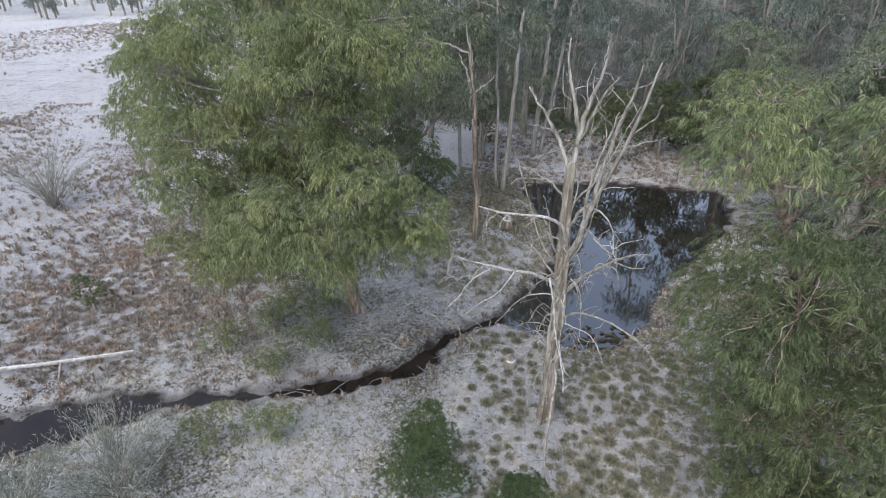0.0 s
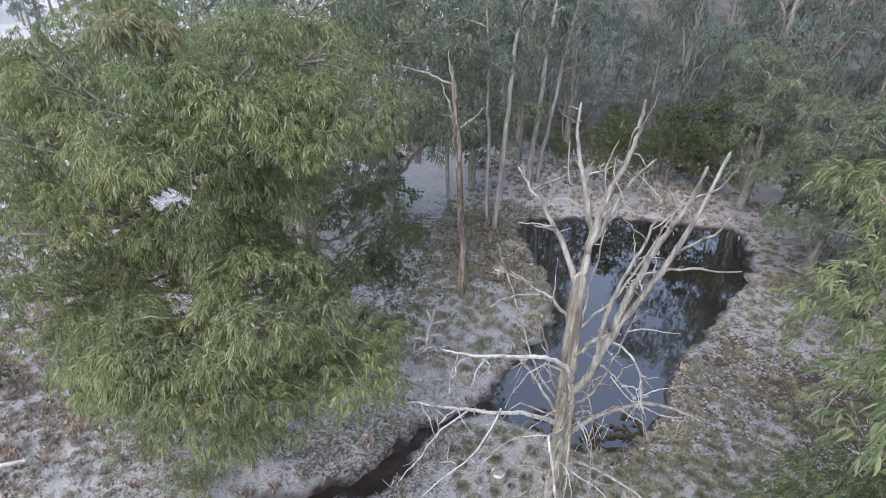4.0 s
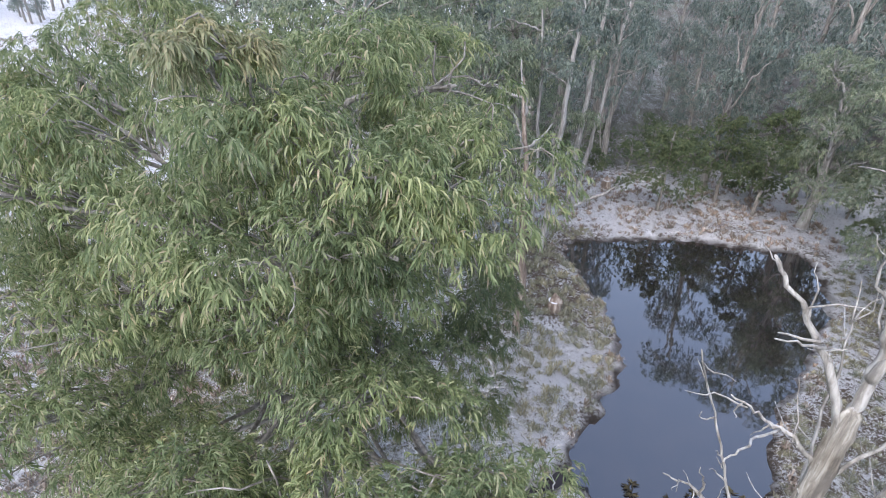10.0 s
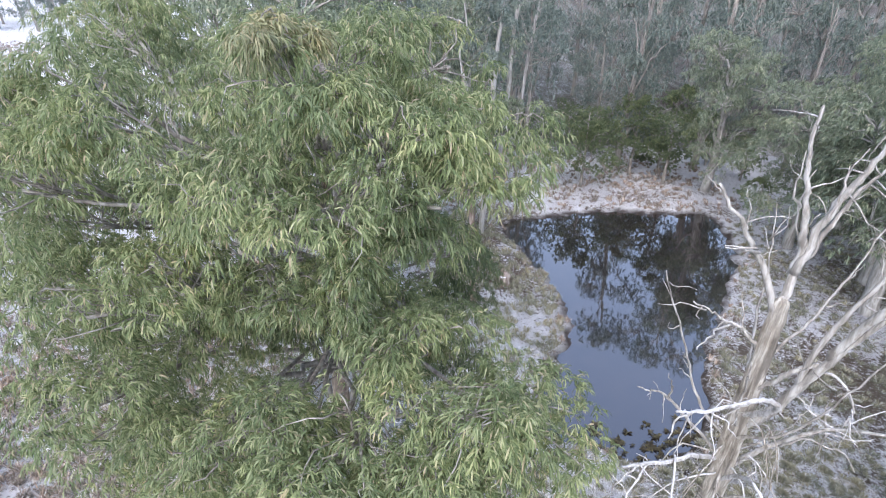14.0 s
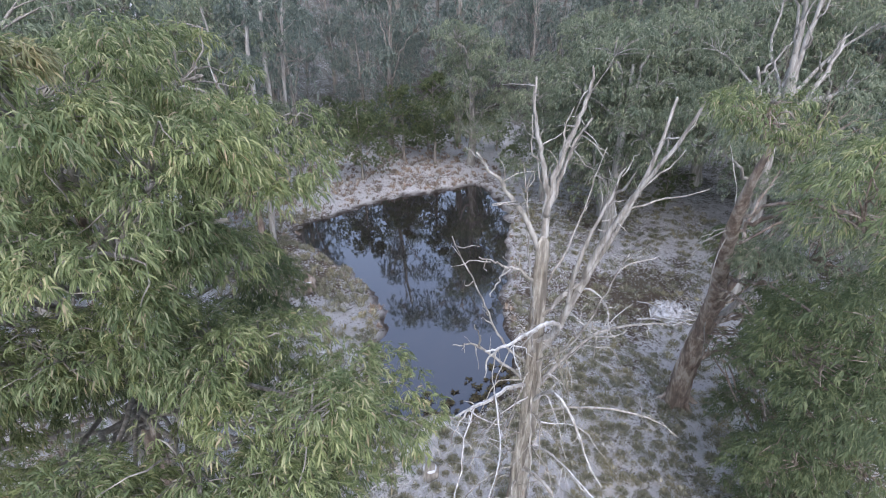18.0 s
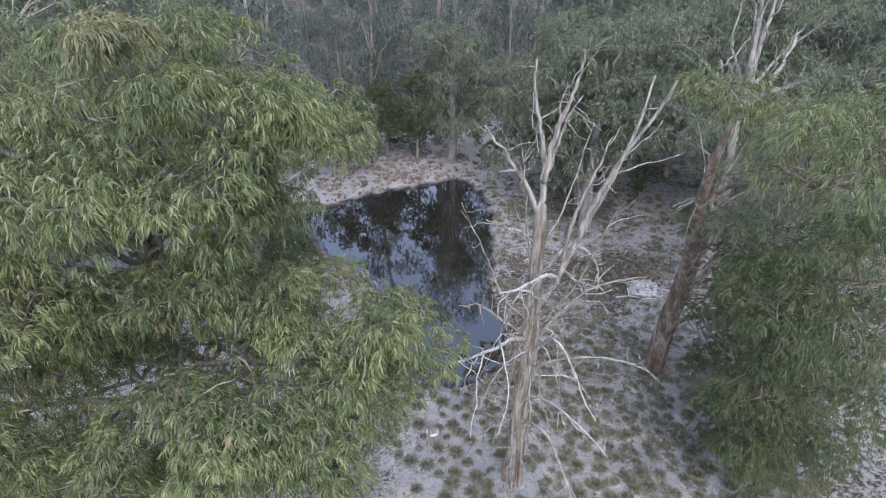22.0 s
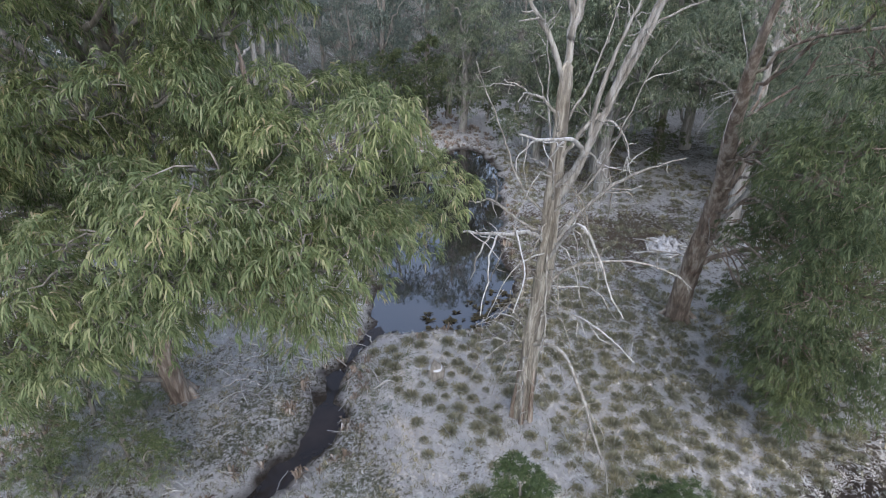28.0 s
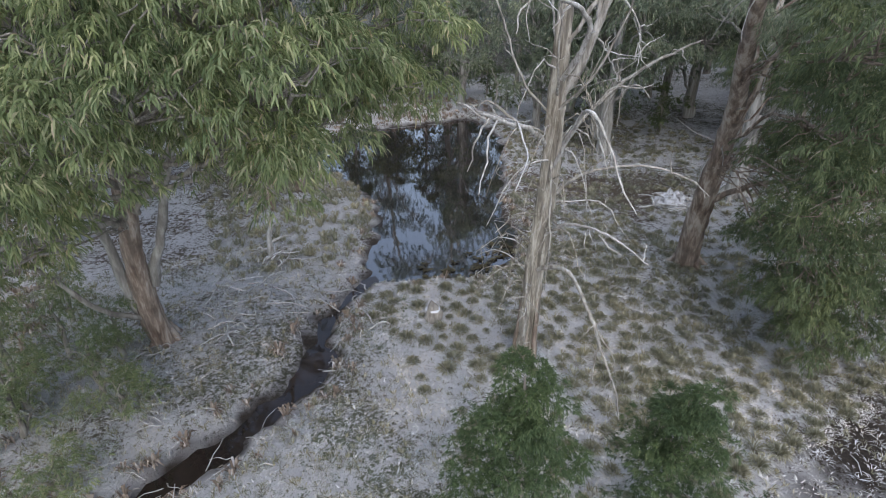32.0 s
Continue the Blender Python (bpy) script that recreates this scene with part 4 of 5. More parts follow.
def bushy(name, base, height_m, radius, leaf, label, seed, lobes=7, length=0.09, width=0.03, pads=9, sprays=16, leaves=14, cone=False, bark=GREY_BARK, category="tree"):
    """A small dense tree or sapling."""
    g = np.random.default_rng(seed)
    x, y = base
    root = thing(name, (x, y, height_at(x, y)), label, category)
    part("trunk", tube([(0, 0, -0.1), (0.03, 0.02, height_m * 0.4), (0, 0.05, height_m * 0.92)], 0.05 + height_m * 0.012, 0.012, 8, seed=seed, crook=0.05), bark, root)
    for i in range(lobes):
        f = (i + 0.5) / lobes
        z = height_m * (0.18 + 0.74 * f)
        r = radius * ((1.12 - 0.82 * f) if cone else math.sin(math.pi * (0.2 + 0.75 * f)) ** 0.6)
        a = i * 2.4 + g.uniform(0, 1)
        r *= g.uniform(0.8, 1.25)
        c = np.array((math.cos(a) * r * (0.34 if cone else 0.55), math.sin(a) * r * (0.34 if cone else 0.55), z))
        limb = part("branch", tube([(0, 0, z - 0.3 * r - 0.1), c * (0.5, 0.5, 1), c], 0.025, 0.008, 5, seed=seed + i), bark, root)
        geo, _ = lobe_foliage(c, (r * (0.75 if cone else 0.62), r * (0.75 if cone else 0.62), height_m * 0.52 / lobes + r * 0.22), pads, sprays, leaves, length, width, g, droop=0.7)
        part("foliage", geo, leaf, limb, smooth=False, kind="stuff")
    return root


bushy("sapling", (0.36, 10.9), 3.6, 1.2, SAPLING_LEAF, "dark green conical sapling in front of the dead tree", 302, lobes=12, cone=True, pads=14, sprays=20, leaves=13, length=0.075, width=0.011)
bushy("sapling", (2.55, 10.25), 2.85, 1.1, SAPLING_LEAF, "smaller bushy dark green sapling", 303, lobes=11, cone=True, pads=14, sprays=20, leaves=13, length=0.075, width=0.011)
for k, (x, y, h) in enumerate(((-4.7, 16.4, 1.0), (-6.4, 17.6, 1.2), (-5.6, 15.2, 0.9), (-7.6, 15.9, 1.1), (-4.4, 12.6, 1.1), (-5.8, 12.1, 1.3), (-5.9, 19.2, 1.7), (-5.1, 17.3, 1.6), (-6.3, 16.8, 1.5), (-6.9, 19.0, 1.8), (-4.8, 18.6, 1.4), (-7.4, 20.6, 1.8), (-6.0, 20.8, 1.5))):
    bushy("shrub", (x, y), h, 0.75, GUM_LEAF, "low sparse olive shrub under the gum", 330 + k, lobes=6, pads=6, sprays=9, leaves=10, length=0.11, width=0.014, category="shrub")
bushy("shrub", (-13.8, 17.1), 1.5, 0.7, DARK_LEAF, "small dark shrub in the frosted field", 304, lobes=5, pads=5, sprays=9, category="shrub")


def bare_shrub(base, height_m, radius, count, label, seed):
    """A leafless shrub of many thin grey stems with a haze of frosted twigs."""
    g = np.random.default_rng(seed)
    x, y = base
    root = thing("shrub", (x, y, height_at(x, y)), label, "shrub")
    for k in range(count):
        a, l = g.uniform(0, 6.28), g.uniform(0.4, 1)
        top = np.array((math.cos(a) * radius * l, math.sin(a) * radius * l, height_m * g.uniform(0.55, 1.0) * (1.15 - 0.35 * l)))
        stem = part("stem", tube([(0, 0, -0.05), top * (0.35, 0.35, 0.5), top], 0.022, 0.005, 5, seed=seed + k, crook=0.1), GREY_BARK, root)
        n = 170
        t = g.uniform(0.35, 1, n)[:, None]
        p = top * np.concatenate([t * (0.4 + 0.6 * t)] * 2 + [t], 1)
        p = p + g.normal(0, 0.12, p.shape)
        part("twig_haze", leaf_blades(p, unit(g.normal(0, 0.6, p.shape) + top / np.linalg.norm(top)), 0.16, 0.014, g), GREY_TWIG_LEAF, stem, smooth=False, kind="stuff")
    return root


bare_shrub((-7.0, 10.1), 2.6, 1.9, 34, "grey leafless shrub with pale frosted twigs beside the creek", 401)
bare_shrub((-8.6, 9.0), 2.0, 1.5, 24, "grey leafless shrub with pale frosted twigs beside the creek", 402)
bare_shrub((-23.0, 25.0), 4.4, 3.4, 46, "grey-green leafless shrub out in the field", 403)
bare_shrub((-26.5, 22.0), 2.6, 2.2, 24, "grey-green leafless shrub out in the field", 404)


def slender(base, top, r0, bark, label, seed, fork=0.6, arms=5, dead_top=False):
    """A tall, nearly bare trunk with a few limbs near its head."""
    g = np.random.default_rng(seed)
    x, y = base
    root = thing("gum_tree", (x, y, height_at(x, y)), label, "tree")
    t = np.array(top, float) - np.array(root.location)
    part("trunk", tube([(0, 0, -0.2), t * (0.3, 0.3, 0.35), t * (0.62, 0.7, 0.7), t], r0, r0 * 0.3, 10, seed=seed, crook=0.15, flute=0.05, power=0.8), bark, root)
    for k in range(arms):
        f = fork + (1 - fork) * k / arms
        s = t * (f * 0.95, f, f)
        d = unit(g.normal(0, 1, 3) * (1, 1, 0.3) + (0, 0, 0.7)) * g.uniform(0.8, 2.4)
        limb = part("limb", tube([s, s + d * 0.4 + (0, 0, 0.1), s + d], r0 * 0.35, 0.02, 6, seed=seed + k, crook=0.12), PALE_BARK if dead_top else bark, root)
        if not dead_top:
            geo, _ = lobe_foliage(s + d, (0.8, 0.8, 0.6), 7, 12, 12, 0.18, 0.04, g)
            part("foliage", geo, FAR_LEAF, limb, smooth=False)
    return root


slender((0.5, 32.8), (1.0, 32.6, 11.5), 0.17, PALE_BARK, "tall pale smooth-barked gum trunk beside the pond", 501, 0.7, 5)
slender((0.15, 33.2), (-0.6, 33.4, 11.0), 0.11, PALE_BARK, "slim pale gum trunk leaning beside its taller neighbour", 502, 0.7, 4)
slender((-0.25, 25.6), (-0.9, 25.4, 9.5), 0.15, BROWN_BARK, "dark rough-barked trunk with a bleached dead head", 503, 0.62, 6, True)
slender((2.1, 40.2), (2.7, 40.5, 12.5), 0.19, PALE_BARK, "pale gum trunk with a dark base behind the pond", 504, 0.6, 5)
slender((2.6, 40.7), (4.0, 40.6, 12.0), 0.15, PALE_BARK, "pale gum trunk leaning away from its neighbour", 505, 0.6, 5)
slender((-2.6, 36.5), (-3.2, 36.5, 12.0), 0.12, PALE_BARK, "slim pale gum trunk behind the pond", 506, 0.55, 5)


def gum_kind(seed, height_m, spread, leaf, bark, length=0.42, width=0.13, billows=8, pads=8, sprays=8, leaves=6, low=0.4, girth=1.0):
    """A generic gum, built at the origin for repeating."""
    g = np.random.default_rng(seed)
    root = thing("gum_tree", (0, 0, 0), "tall forest gum tree, its grey-green foliage colour paled for mist", "tree", "forest gums")
    lean = g.normal(0, 0.5, 2)
    line = [(0, 0, -0.3), (lean[0] * 0.4, lean[1] * 0.4, height_m * 0.3), (lean[0], lean[1], height_m * 0.6), (lean[0] * 1.4, lean[1] * 1.2, height_m * 0.85)]
    part("trunk", tube(line, (0.02 * height_m + 0.06) * girth, 0.06, 9, seed=seed, crook=0.2, flute=0.06), bark, root)
    tr = curve(line, 6)
    for i in range(billows):
        f = low + (1 - low) * (i + 0.5) / billows
        a = i * 2.4 + g.uniform(-0.5, 0.5)
        r = spread * (1.15 - 0.75 * abs(f - 0.62) / 0.4) * g.uniform(0.45, 0.8)
        c = np.array((lean[0] + math.cos(a) * r, lean[1] + math.sin(a) * r, height_m * f))
        s = tr[np.argmin(np.abs(tr[:, 2] - height_m * (f - 0.22)))]
        limb = part("limb", tube([s, s * 0.5 + c * 0.5 + (0, 0, 0.4), c], 0.09, 0.025, 6, seed=seed + i, crook=0.25), bark, root)
        w = spread * g.uniform(0.36, 0.54)
        geo, cents = lobe_foliage(c, (w, w, w * 0.7), pads, sprays, leaves, length, width, g)
        twigs = [tube([c, c * 0.5 + p * 0.5 + (0, 0, 0.15), p], 0.03, 0.01, 4, steps=2, seed=j) for j, p in enumerate(cents)]
        part("bough_work", join(twigs), bark, limb, kind="stuff")
        part("foliage", geo, leaf, limb, smooth=False, kind="stuff")
    return root


def put(kind, x, y, turn, size, label="", slim=1.0):
    ob = copy_thing(kind, pose(x, y, height_at(x, y), 0, 0, turn) @ Matrix.Diagonal((size * slim, size * slim, size, 1)))
    return tagged(ob, label)


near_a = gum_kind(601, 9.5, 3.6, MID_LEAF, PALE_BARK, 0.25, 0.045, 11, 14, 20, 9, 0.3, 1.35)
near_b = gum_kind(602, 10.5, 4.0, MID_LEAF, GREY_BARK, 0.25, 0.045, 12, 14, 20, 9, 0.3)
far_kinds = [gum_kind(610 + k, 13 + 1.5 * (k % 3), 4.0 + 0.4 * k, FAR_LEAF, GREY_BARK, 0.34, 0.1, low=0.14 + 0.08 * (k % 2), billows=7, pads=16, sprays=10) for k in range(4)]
near_a.matrix_basis = pose(15.2, 25.5, height_at(15.2, 25.5), 0, 0, 40)
tagged(near_a, "gum tree with a pale peeling trunk on the pond's bank")
near_b.matrix_basis = pose(22.0, 23.5, height_at(22.0, 23.5), 0, 0, 200)
tagged(near_b, "broad gum tree with pale spreading limbs on the far bank")
for x, y, a, s in ((19.5, 16.5, 20, 0.95), (17.0, 28.0, 100, 0.9), (15.6, 31.5, 190, 0.75), (19.5, 33.5, 280, 0.95), (24.5, 24.5, 5, 1.0), (25.0, 29.0, 160, 1.1), (14.8, 39.0, 250, 0.9), (28.0, 20.0, 320, 1.1), (14.5, 12.0, 75, 0.8)):
    put(near_a, x, y, a, s, "green gum tree standing on the pond's bank")
for x, y, a, s in ((23.5, 35.0, 30, 0.9), (28.0, 35.0, 140, 0.95), (-7.0, 25.5, 10, 1.12), (-4.5, 30.5, 90, 1.15), (-10.5, 29.5, 220, 1.1), (-1.5, 38.5, 300, 1.0), (33.0, 27.0, 60, 1.1)):
    put(near_b, x, y, a, s, "broad green gum tree at the edge of the forest")
g = np.random.default_rng(77)
spots = [(-9, 38), (-6, 43), (1.2, 45.5), (4.7, 46.5), (10.9, 44.5), (15.9, 43.5), (22, 43), (13.4, 50.0), (19.0, 47.0)]
for k, (x, y) in enumerate(spots):
    if k < 4:
        tall = (0.9, 0.9, 1.3, 1.35)[k]
        far_kinds[k].matrix_basis = pose(x, y, height_at(x, y), 0, 0, 50 * k) @ Matrix.Diagonal((0.75, 0.75, tall, 1))
    else:
        put(far_kinds[k % 4], x, y, 70 * k, (1.25, 1.35, 0.6, 0.6, 0.7)[k - 4], slim=0.8 if k < 6 else 1.0)
for row, (yy, step) in enumerate(((54, 6.0), (61, 6.0), (69, 6.5), (78, 7.0), (90, 8.0), (112, 9.0))):
    for x in np.arange(-14 - row * 3, 62, step):
        px, py = x + g.uniform(-2, 2), yy + g.uniform(-3, 3) - max(0, x - 25) * 0.75
        put(far_kinds[int(g.integers(4))], px, py, g.uniform(0, 360), g.uniform(0.8, 1.15) * (0.75 if 0.1 < math.atan2(px - 1.9, py - 2.8) < 0.19 or 0.2 < math.atan2(px + 0.2, py - 9.9) < 0.29 or 0.36 < math.atan2(px + 2.2, py - 7.9) < 0.43 or 0.52 < math.atan2(px + 2.2, py - 7.9) < 0.6 else 1.35))
for x in np.arange(26, 64, 6.0):
    for y in np.arange(4, 44, 6.5):
        put(far_kinds[int(g.integers(4))], x + g.uniform(-2, 2), y + g.uniform(-2, 2), g.uniform(0, 360), g.uniform(0.8, 1.2))
for k in range(44):
    a = radians(119 + k * 0.5 + g.uniform(-1, 1))
    r = 165 + g.uniform(-15, 35)
    put(far_kinds[(1, 0, 2, 0)[k % 4]], math.cos(a) * r, 5 + math.sin(a) * r, g.uniform(0, 360), g.uniform(0.8, 1.3))
bushy("wattle_tree", (7.2, 39.6), 5.1, 2.5, DARK_LEAF, "rounded dark green tree standing behind the pond", 310, lobes=9, length=0.14, width=0.05)
bushy("wattle_tree", (12.6, 40.2), 6.5, 1.7, DARK_LEAF, "dark narrow tree at the far end of the pond", 311, lobes=8, length=0.14, width=0.05)
bushy("wattle_tree", (11.0, 42.0), 5.5, 1.9, DARK_LEAF, "dark narrow tree at the far end of the pond", 312, lobes=8, length=0.14, width=0.05)
for k, (x, y) in enumerate(((4.0, 45.0), (9.5, 46.0), (-2.0, 41.5), (13.5, 43.5), (-5.5, 34.5), (18.0, 41.0), (16.5, 36.0), (19.0, 30.0), (21.5, 33.5), (17.0, 44.0), (6.5, 47.0), (21.0, 27.5), (2.0, 48.0), (5.0, 51.5), (8.5, 50.0), (11.5, 49.5), (14.5, 48.5), (9.0, 54.5), (13.0, 53.5), (17.5, 48.0), (-1.0, 50.5), (20.5, 46.0), (23.0, 39.5), (16.0, 52.0))):
    bushy("shrub", (x, y), 2.0 + 0.3 * (k % 3), 1.4, DARK_LEAF, "dark green understorey shrub", 320 + k, lobes=5, pads=6, sprays=10, length=0.14, width=0.05, category="shrub")

# ---------------------------------------------------------------- stumps, logs and fallen wood
def stump(x, y, r, h, label, seed, bark=BROWN_BARK):
    root = thing("tree_stump", (x, y, height_at(x, y)), label, "stump", "cut stumps")
    part("bark", tube([(0, 0, -0.15), (0.01, 0, h * 0.5), (0, 0.01, h)], r * 1.25, r, 14, seed=seed, flute=0.06, steps=3), bark, root)
    a = np.arange(14) / 14 * 2 * np.pi
    rr = r * (0.97 + 0.05 * np.sin(a * 3))
    v = np.vstack([np.column_stack([rr * np.cos(a), rr * np.sin(a), np.full(14, h + 0.02)]), np.column_stack([rr * 0.96 * np.cos(a), rr * 0.96 * np.sin(a), np.full(14, h + 0.05)]), (0, 0, h + 0.06)])
    k = np.arange(14)
    part("cut_top", (v, np.stack([k, (k + 1) % 14, (k + 1) % 14 + 14, k + 14], -1), np.stack([k + 14, (k + 1) % 14 + 14, np.full(14, 28)], -1)), CUT_WOOD, root, "pale frosted cut face")


stump(1.12, 27.6, 0.26, 0.42, "cut tree stump with a frosted pale top beside the pond", 701)
stump(1.97, 16.85, 0.19, 0.24, "rotten tree stump with a frosted top near the creek", 702, GREY_BARK)
stump(4.6, 42.8, 0.25, 0.45, "cut tree stump behind the pond", 703)
log = thing("fallen_log", (-13.5, 13.35, height_at(-13.5, 13.35)), "long frosted fallen log lying in the field", "log")
limb_at(log, "trunk", [(-18.0, 11.4, 0.55), (-15.5, 12.4, 0.6), (-13.0, 13.55, 0.55), (-10.42, 14.9, 0.5)], 0.085, 0.06, FROST_WOOD, 711, sides=10, crook=0.06)
limb_at(log, "branch_stub", [(-12.2, 13.9, 0.55), (-12.05, 13.6, 0.35), (-12.0, 13.45, 0.2)], 0.05, 0.025, GREY_BARK, 712, sides=6)
limb_at(log, "branch_stub", [(-15.8, 12.3, 0.6), (-15.7, 12.0, 0.35), (-15.6, 11.9, 0.25)], 0.05, 0.025, GREY_BARK, 713, sides=6)
leaner = thing("fallen_branch", (2.4, 38.6, height_at(2.4, 38.6)), "bleached dead branch leaning out over the bank", "branch")
limb_at(leaner, "trunk", [(2.0, 38.4, 0.6), (3.4, 39.2, 1.0), (5.0, 40.0, 1.6), (6.6, 40.7, 2.5)], 0.12, 0.04, PALE_BARK, 714, crook=0.15)
for k, (a, b) in enumerate((((5.0, 40.0, 1.6), (5.6, 39.9, 2.6)), ((5.6, 40.3, 1.9), (6.2, 40.0, 3.0)), ((6.0, 40.4, 2.1), (7.2, 40.4, 2.2)))):
    limb_at(leaner, "branch", [a, (np.array(a) + b) / 2 + (0.1, 0, 0.1), b], 0.04, 0.012, PALE_BARK, 720 + k, sides=6)


def pile(name, x, y, label, count, spread, length, thick, mat, seed, rise=0.25):
    """A heap of loose sticks, each one a piece."""
    g = np.random.default_rng(seed)
    root = thing(name, (x, y, height_at(x, y)), label, "sticks")
    for k in range(count):
        c = g.normal(0, 1, 2) * np.array(spread)
        a, l = g.uniform(0, 6.28), length * g.uniform(0.4, 1.2)
        d = np.array((math.cos(a) * l / 2, math.sin(a) * l / 2))
        z = [height_at(x + c[0] + s * d[0], y + c[1] + s * d[1]) - root.location.z + 0.02 + g.uniform(0, rise) * math.exp(-((c / spread) ** 2).sum() / 2) for s in (-1, 1)]
        p0, p1 = np.array((*(c - d), z[0])), np.array((*(c + d), z[1]))
        part("stick", tube([p0, (p0 + p1) / 2 + g.normal(0, 0.05, 3) + (0, 0, 0.03), p1], thick * g.uniform(0.6, 1.3), thick * 0.35, 6, steps=3, seed=seed + k, crook=0.05), mat, root)
    return root


pile("brush_pile", -1.7, 19.5, "scattered frosted fallen sticks under the gum", 60, (1.05, 0.95), 1.1, 0.02, FROST_WOOD, 731, 0.14)
pile("brush_pile", -4.6, 15.6, "scattered frosted fallen sticks under the gum", 36, (1.2, 0.8), 0.8, 0.014, FROST_WOOD, 736, 0.08)
pile("brush_pile", -5.2, 18.0, "scattered frosted fallen sticks under the gum", 36, (1.1, 1.0), 0.9, 0.015, FROST_WOOD, 737, 0.1)
pile("brush_pile", -0.8, 21.9, "small heap of white frosted branches", 30, (0.38, 0.38), 0.85, 0.03, FROST_WOOD, 732, 0.35)
heap = pile("brush_pile", 13.2, 19.55, "frosted heap of rubble and old branches beside the leaning gum", 46, (0.5, 0.42), 0.85, 0.045, FROST_WOOD, 733, 0.5)
g = np.random.default_rng(734)
rad, ang = np.meshgrid(np.linspace(0, 1, 9), np.arange(20) / 20 * 2 * np.pi, indexing="ij")
hv = np.stack([rad * np.cos(ang) * 0.7, rad * np.sin(ang) * 0.6, 0.4 * (1 - rad**2) - 0.06 + g.normal(0, 0.08, rad.shape) * (rad > 0)], -1).reshape(-1, 3)
ri, rj = np.meshgrid(np.arange(8), np.arange(20), indexing="ij")
part("rubble", (hv * (1.15, 1.1, 1.2), np.stack([ri * 20 + rj, (ri + 1) * 20 + rj, (ri + 1) * 20 + (rj + 1) % 20, ri * 20 + (rj + 1) % 20], -1)), RUBBLE, heap)
pile("brush_pile", 15.0, 24.0, "loose bark and sticks at a pale gum's foot", 20, (0.7, 0.5), 0.9, 0.025, FROST_WOOD, 734, 0.15)
pile("brush_pile", 0.6, 17.4, "a few white sticks on the frosted lawn", 12, (0.5, 0.5), 0.7, 0.02, FROST_WOOD, 735, 0.1)
pile("brush_pile", -12.8, 50.6, "large heap of white frosted logs and branches in the field", 60, (1.5, 0.9), 3.4, 0.09, FROST_WOOD, 738, 1.5)
snag = thing("broken_snag", (-0.9, 22.1, height_at(-0.9, 22.1)), "upright white frosted broken snag", "stump")
limb_at(snag, "stem", [(-0.95, 22.05, 0.1), (-1.0, 22.1, 0.8), (-0.85, 22.2, 1.3), (-0.75, 22.25, 1.85)], 0.11, 0.035, FROST_WOOD, 741, crook=0.08)
for k, (at, tip) in enumerate((((-1.0, 22.1, 0.7), (-0.45, 21.9, 0.95)), ((-0.98, 22.08, 0.45), (-1.5, 21.85, 0.75)), ((-0.95, 22.0, 0.3), (-0.5, 21.6, 0.5)), ((-0.85, 22.2, 1.3), (-1.15, 22.25, 1.75)), ((-0.95, 22.05, 0.25), (-1.35, 21.55, 0.3)), ((-0.9, 22.15, 1.0), (-0.55, 22.2, 1.35)))):
    limb_at(snag, "branch", [at, (np.array(at) + tip) / 2 + (0.03, 0.02, 0.1), tip], 0.055, 0.018, FROST_WOOD, 742 + k, crook=0.05, sides=7)


# ---------------------------------------------------------------- grass
def tuft(g, blades, r, h, spread=0.9, width=0.018):
    """Arching blades from one crown of grass."""
    a = g.uniform(0, 2 * np.pi, blades)
    o = np.column_stack([np.cos(a), np.sin(a), np.zeros(blades)])
    base = o * (r * 0.25 * g.uniform(0, 1, blades))[:, None]
    l = (r * g.uniform(0.5, 1.1, blades))[:, None] * spread
    hh = (h * g.uniform(0.55, 1.1, blades))[:, None]
    up = np.array([0, 0, 1.0])
    side = np.column_stack([-np.sin(a), np.cos(a), np.zeros(blades)]) * width
    m = base + o * l * 0.5 + up * hh
    t = base + o * l * 1.05 + up * hh * g.uniform(0.25, 0.85, (blades, 1))
    v = np.stack([base - side, base + side, m + side * 0.8, m - side * 0.8, t], 1).reshape(-1, 3)
    k = np.arange(blades) * 5
    return v, np.stack([k, k + 1, k + 2, k + 3], -1), np.stack([k + 3, k + 2, k + 4], -1)


def dome(g, blades, r, width):
    """Fine blades filling a rounded clump."""
    a, u = g.uniform(0, 2 * np.pi, blades), np.sqrt(g.uniform(0, 1, blades))
    th = u * 1.5
    o = np.column_stack([np.cos(a), np.sin(a), np.zeros(blades)])
    k = (r * g.uniform(0.75, 1.05, blades))[:, None]
    tip = o * np.sin(th)[:, None] * k + np.array([0, 0, 0.8]) * np.cos(th)[:, None] * k
    base = o * 0.2 * r * u[:, None]
    mid = tip * 0.62 + base * 0.3 + np.array([0, 0, 0.16 * r])
    side = np.column_stack([-np.sin(a), np.cos(a), np.zeros(blades)]) * width
    v = np.stack([base - side, base + side, mid + side, mid - side, tip], 1).reshape(-1, 3)
    n = np.arange(blades) * 5
    return v, np.stack([n, n + 1, n + 2, n + 3], -1), np.stack([n + 3, n + 2, n + 4], -1)


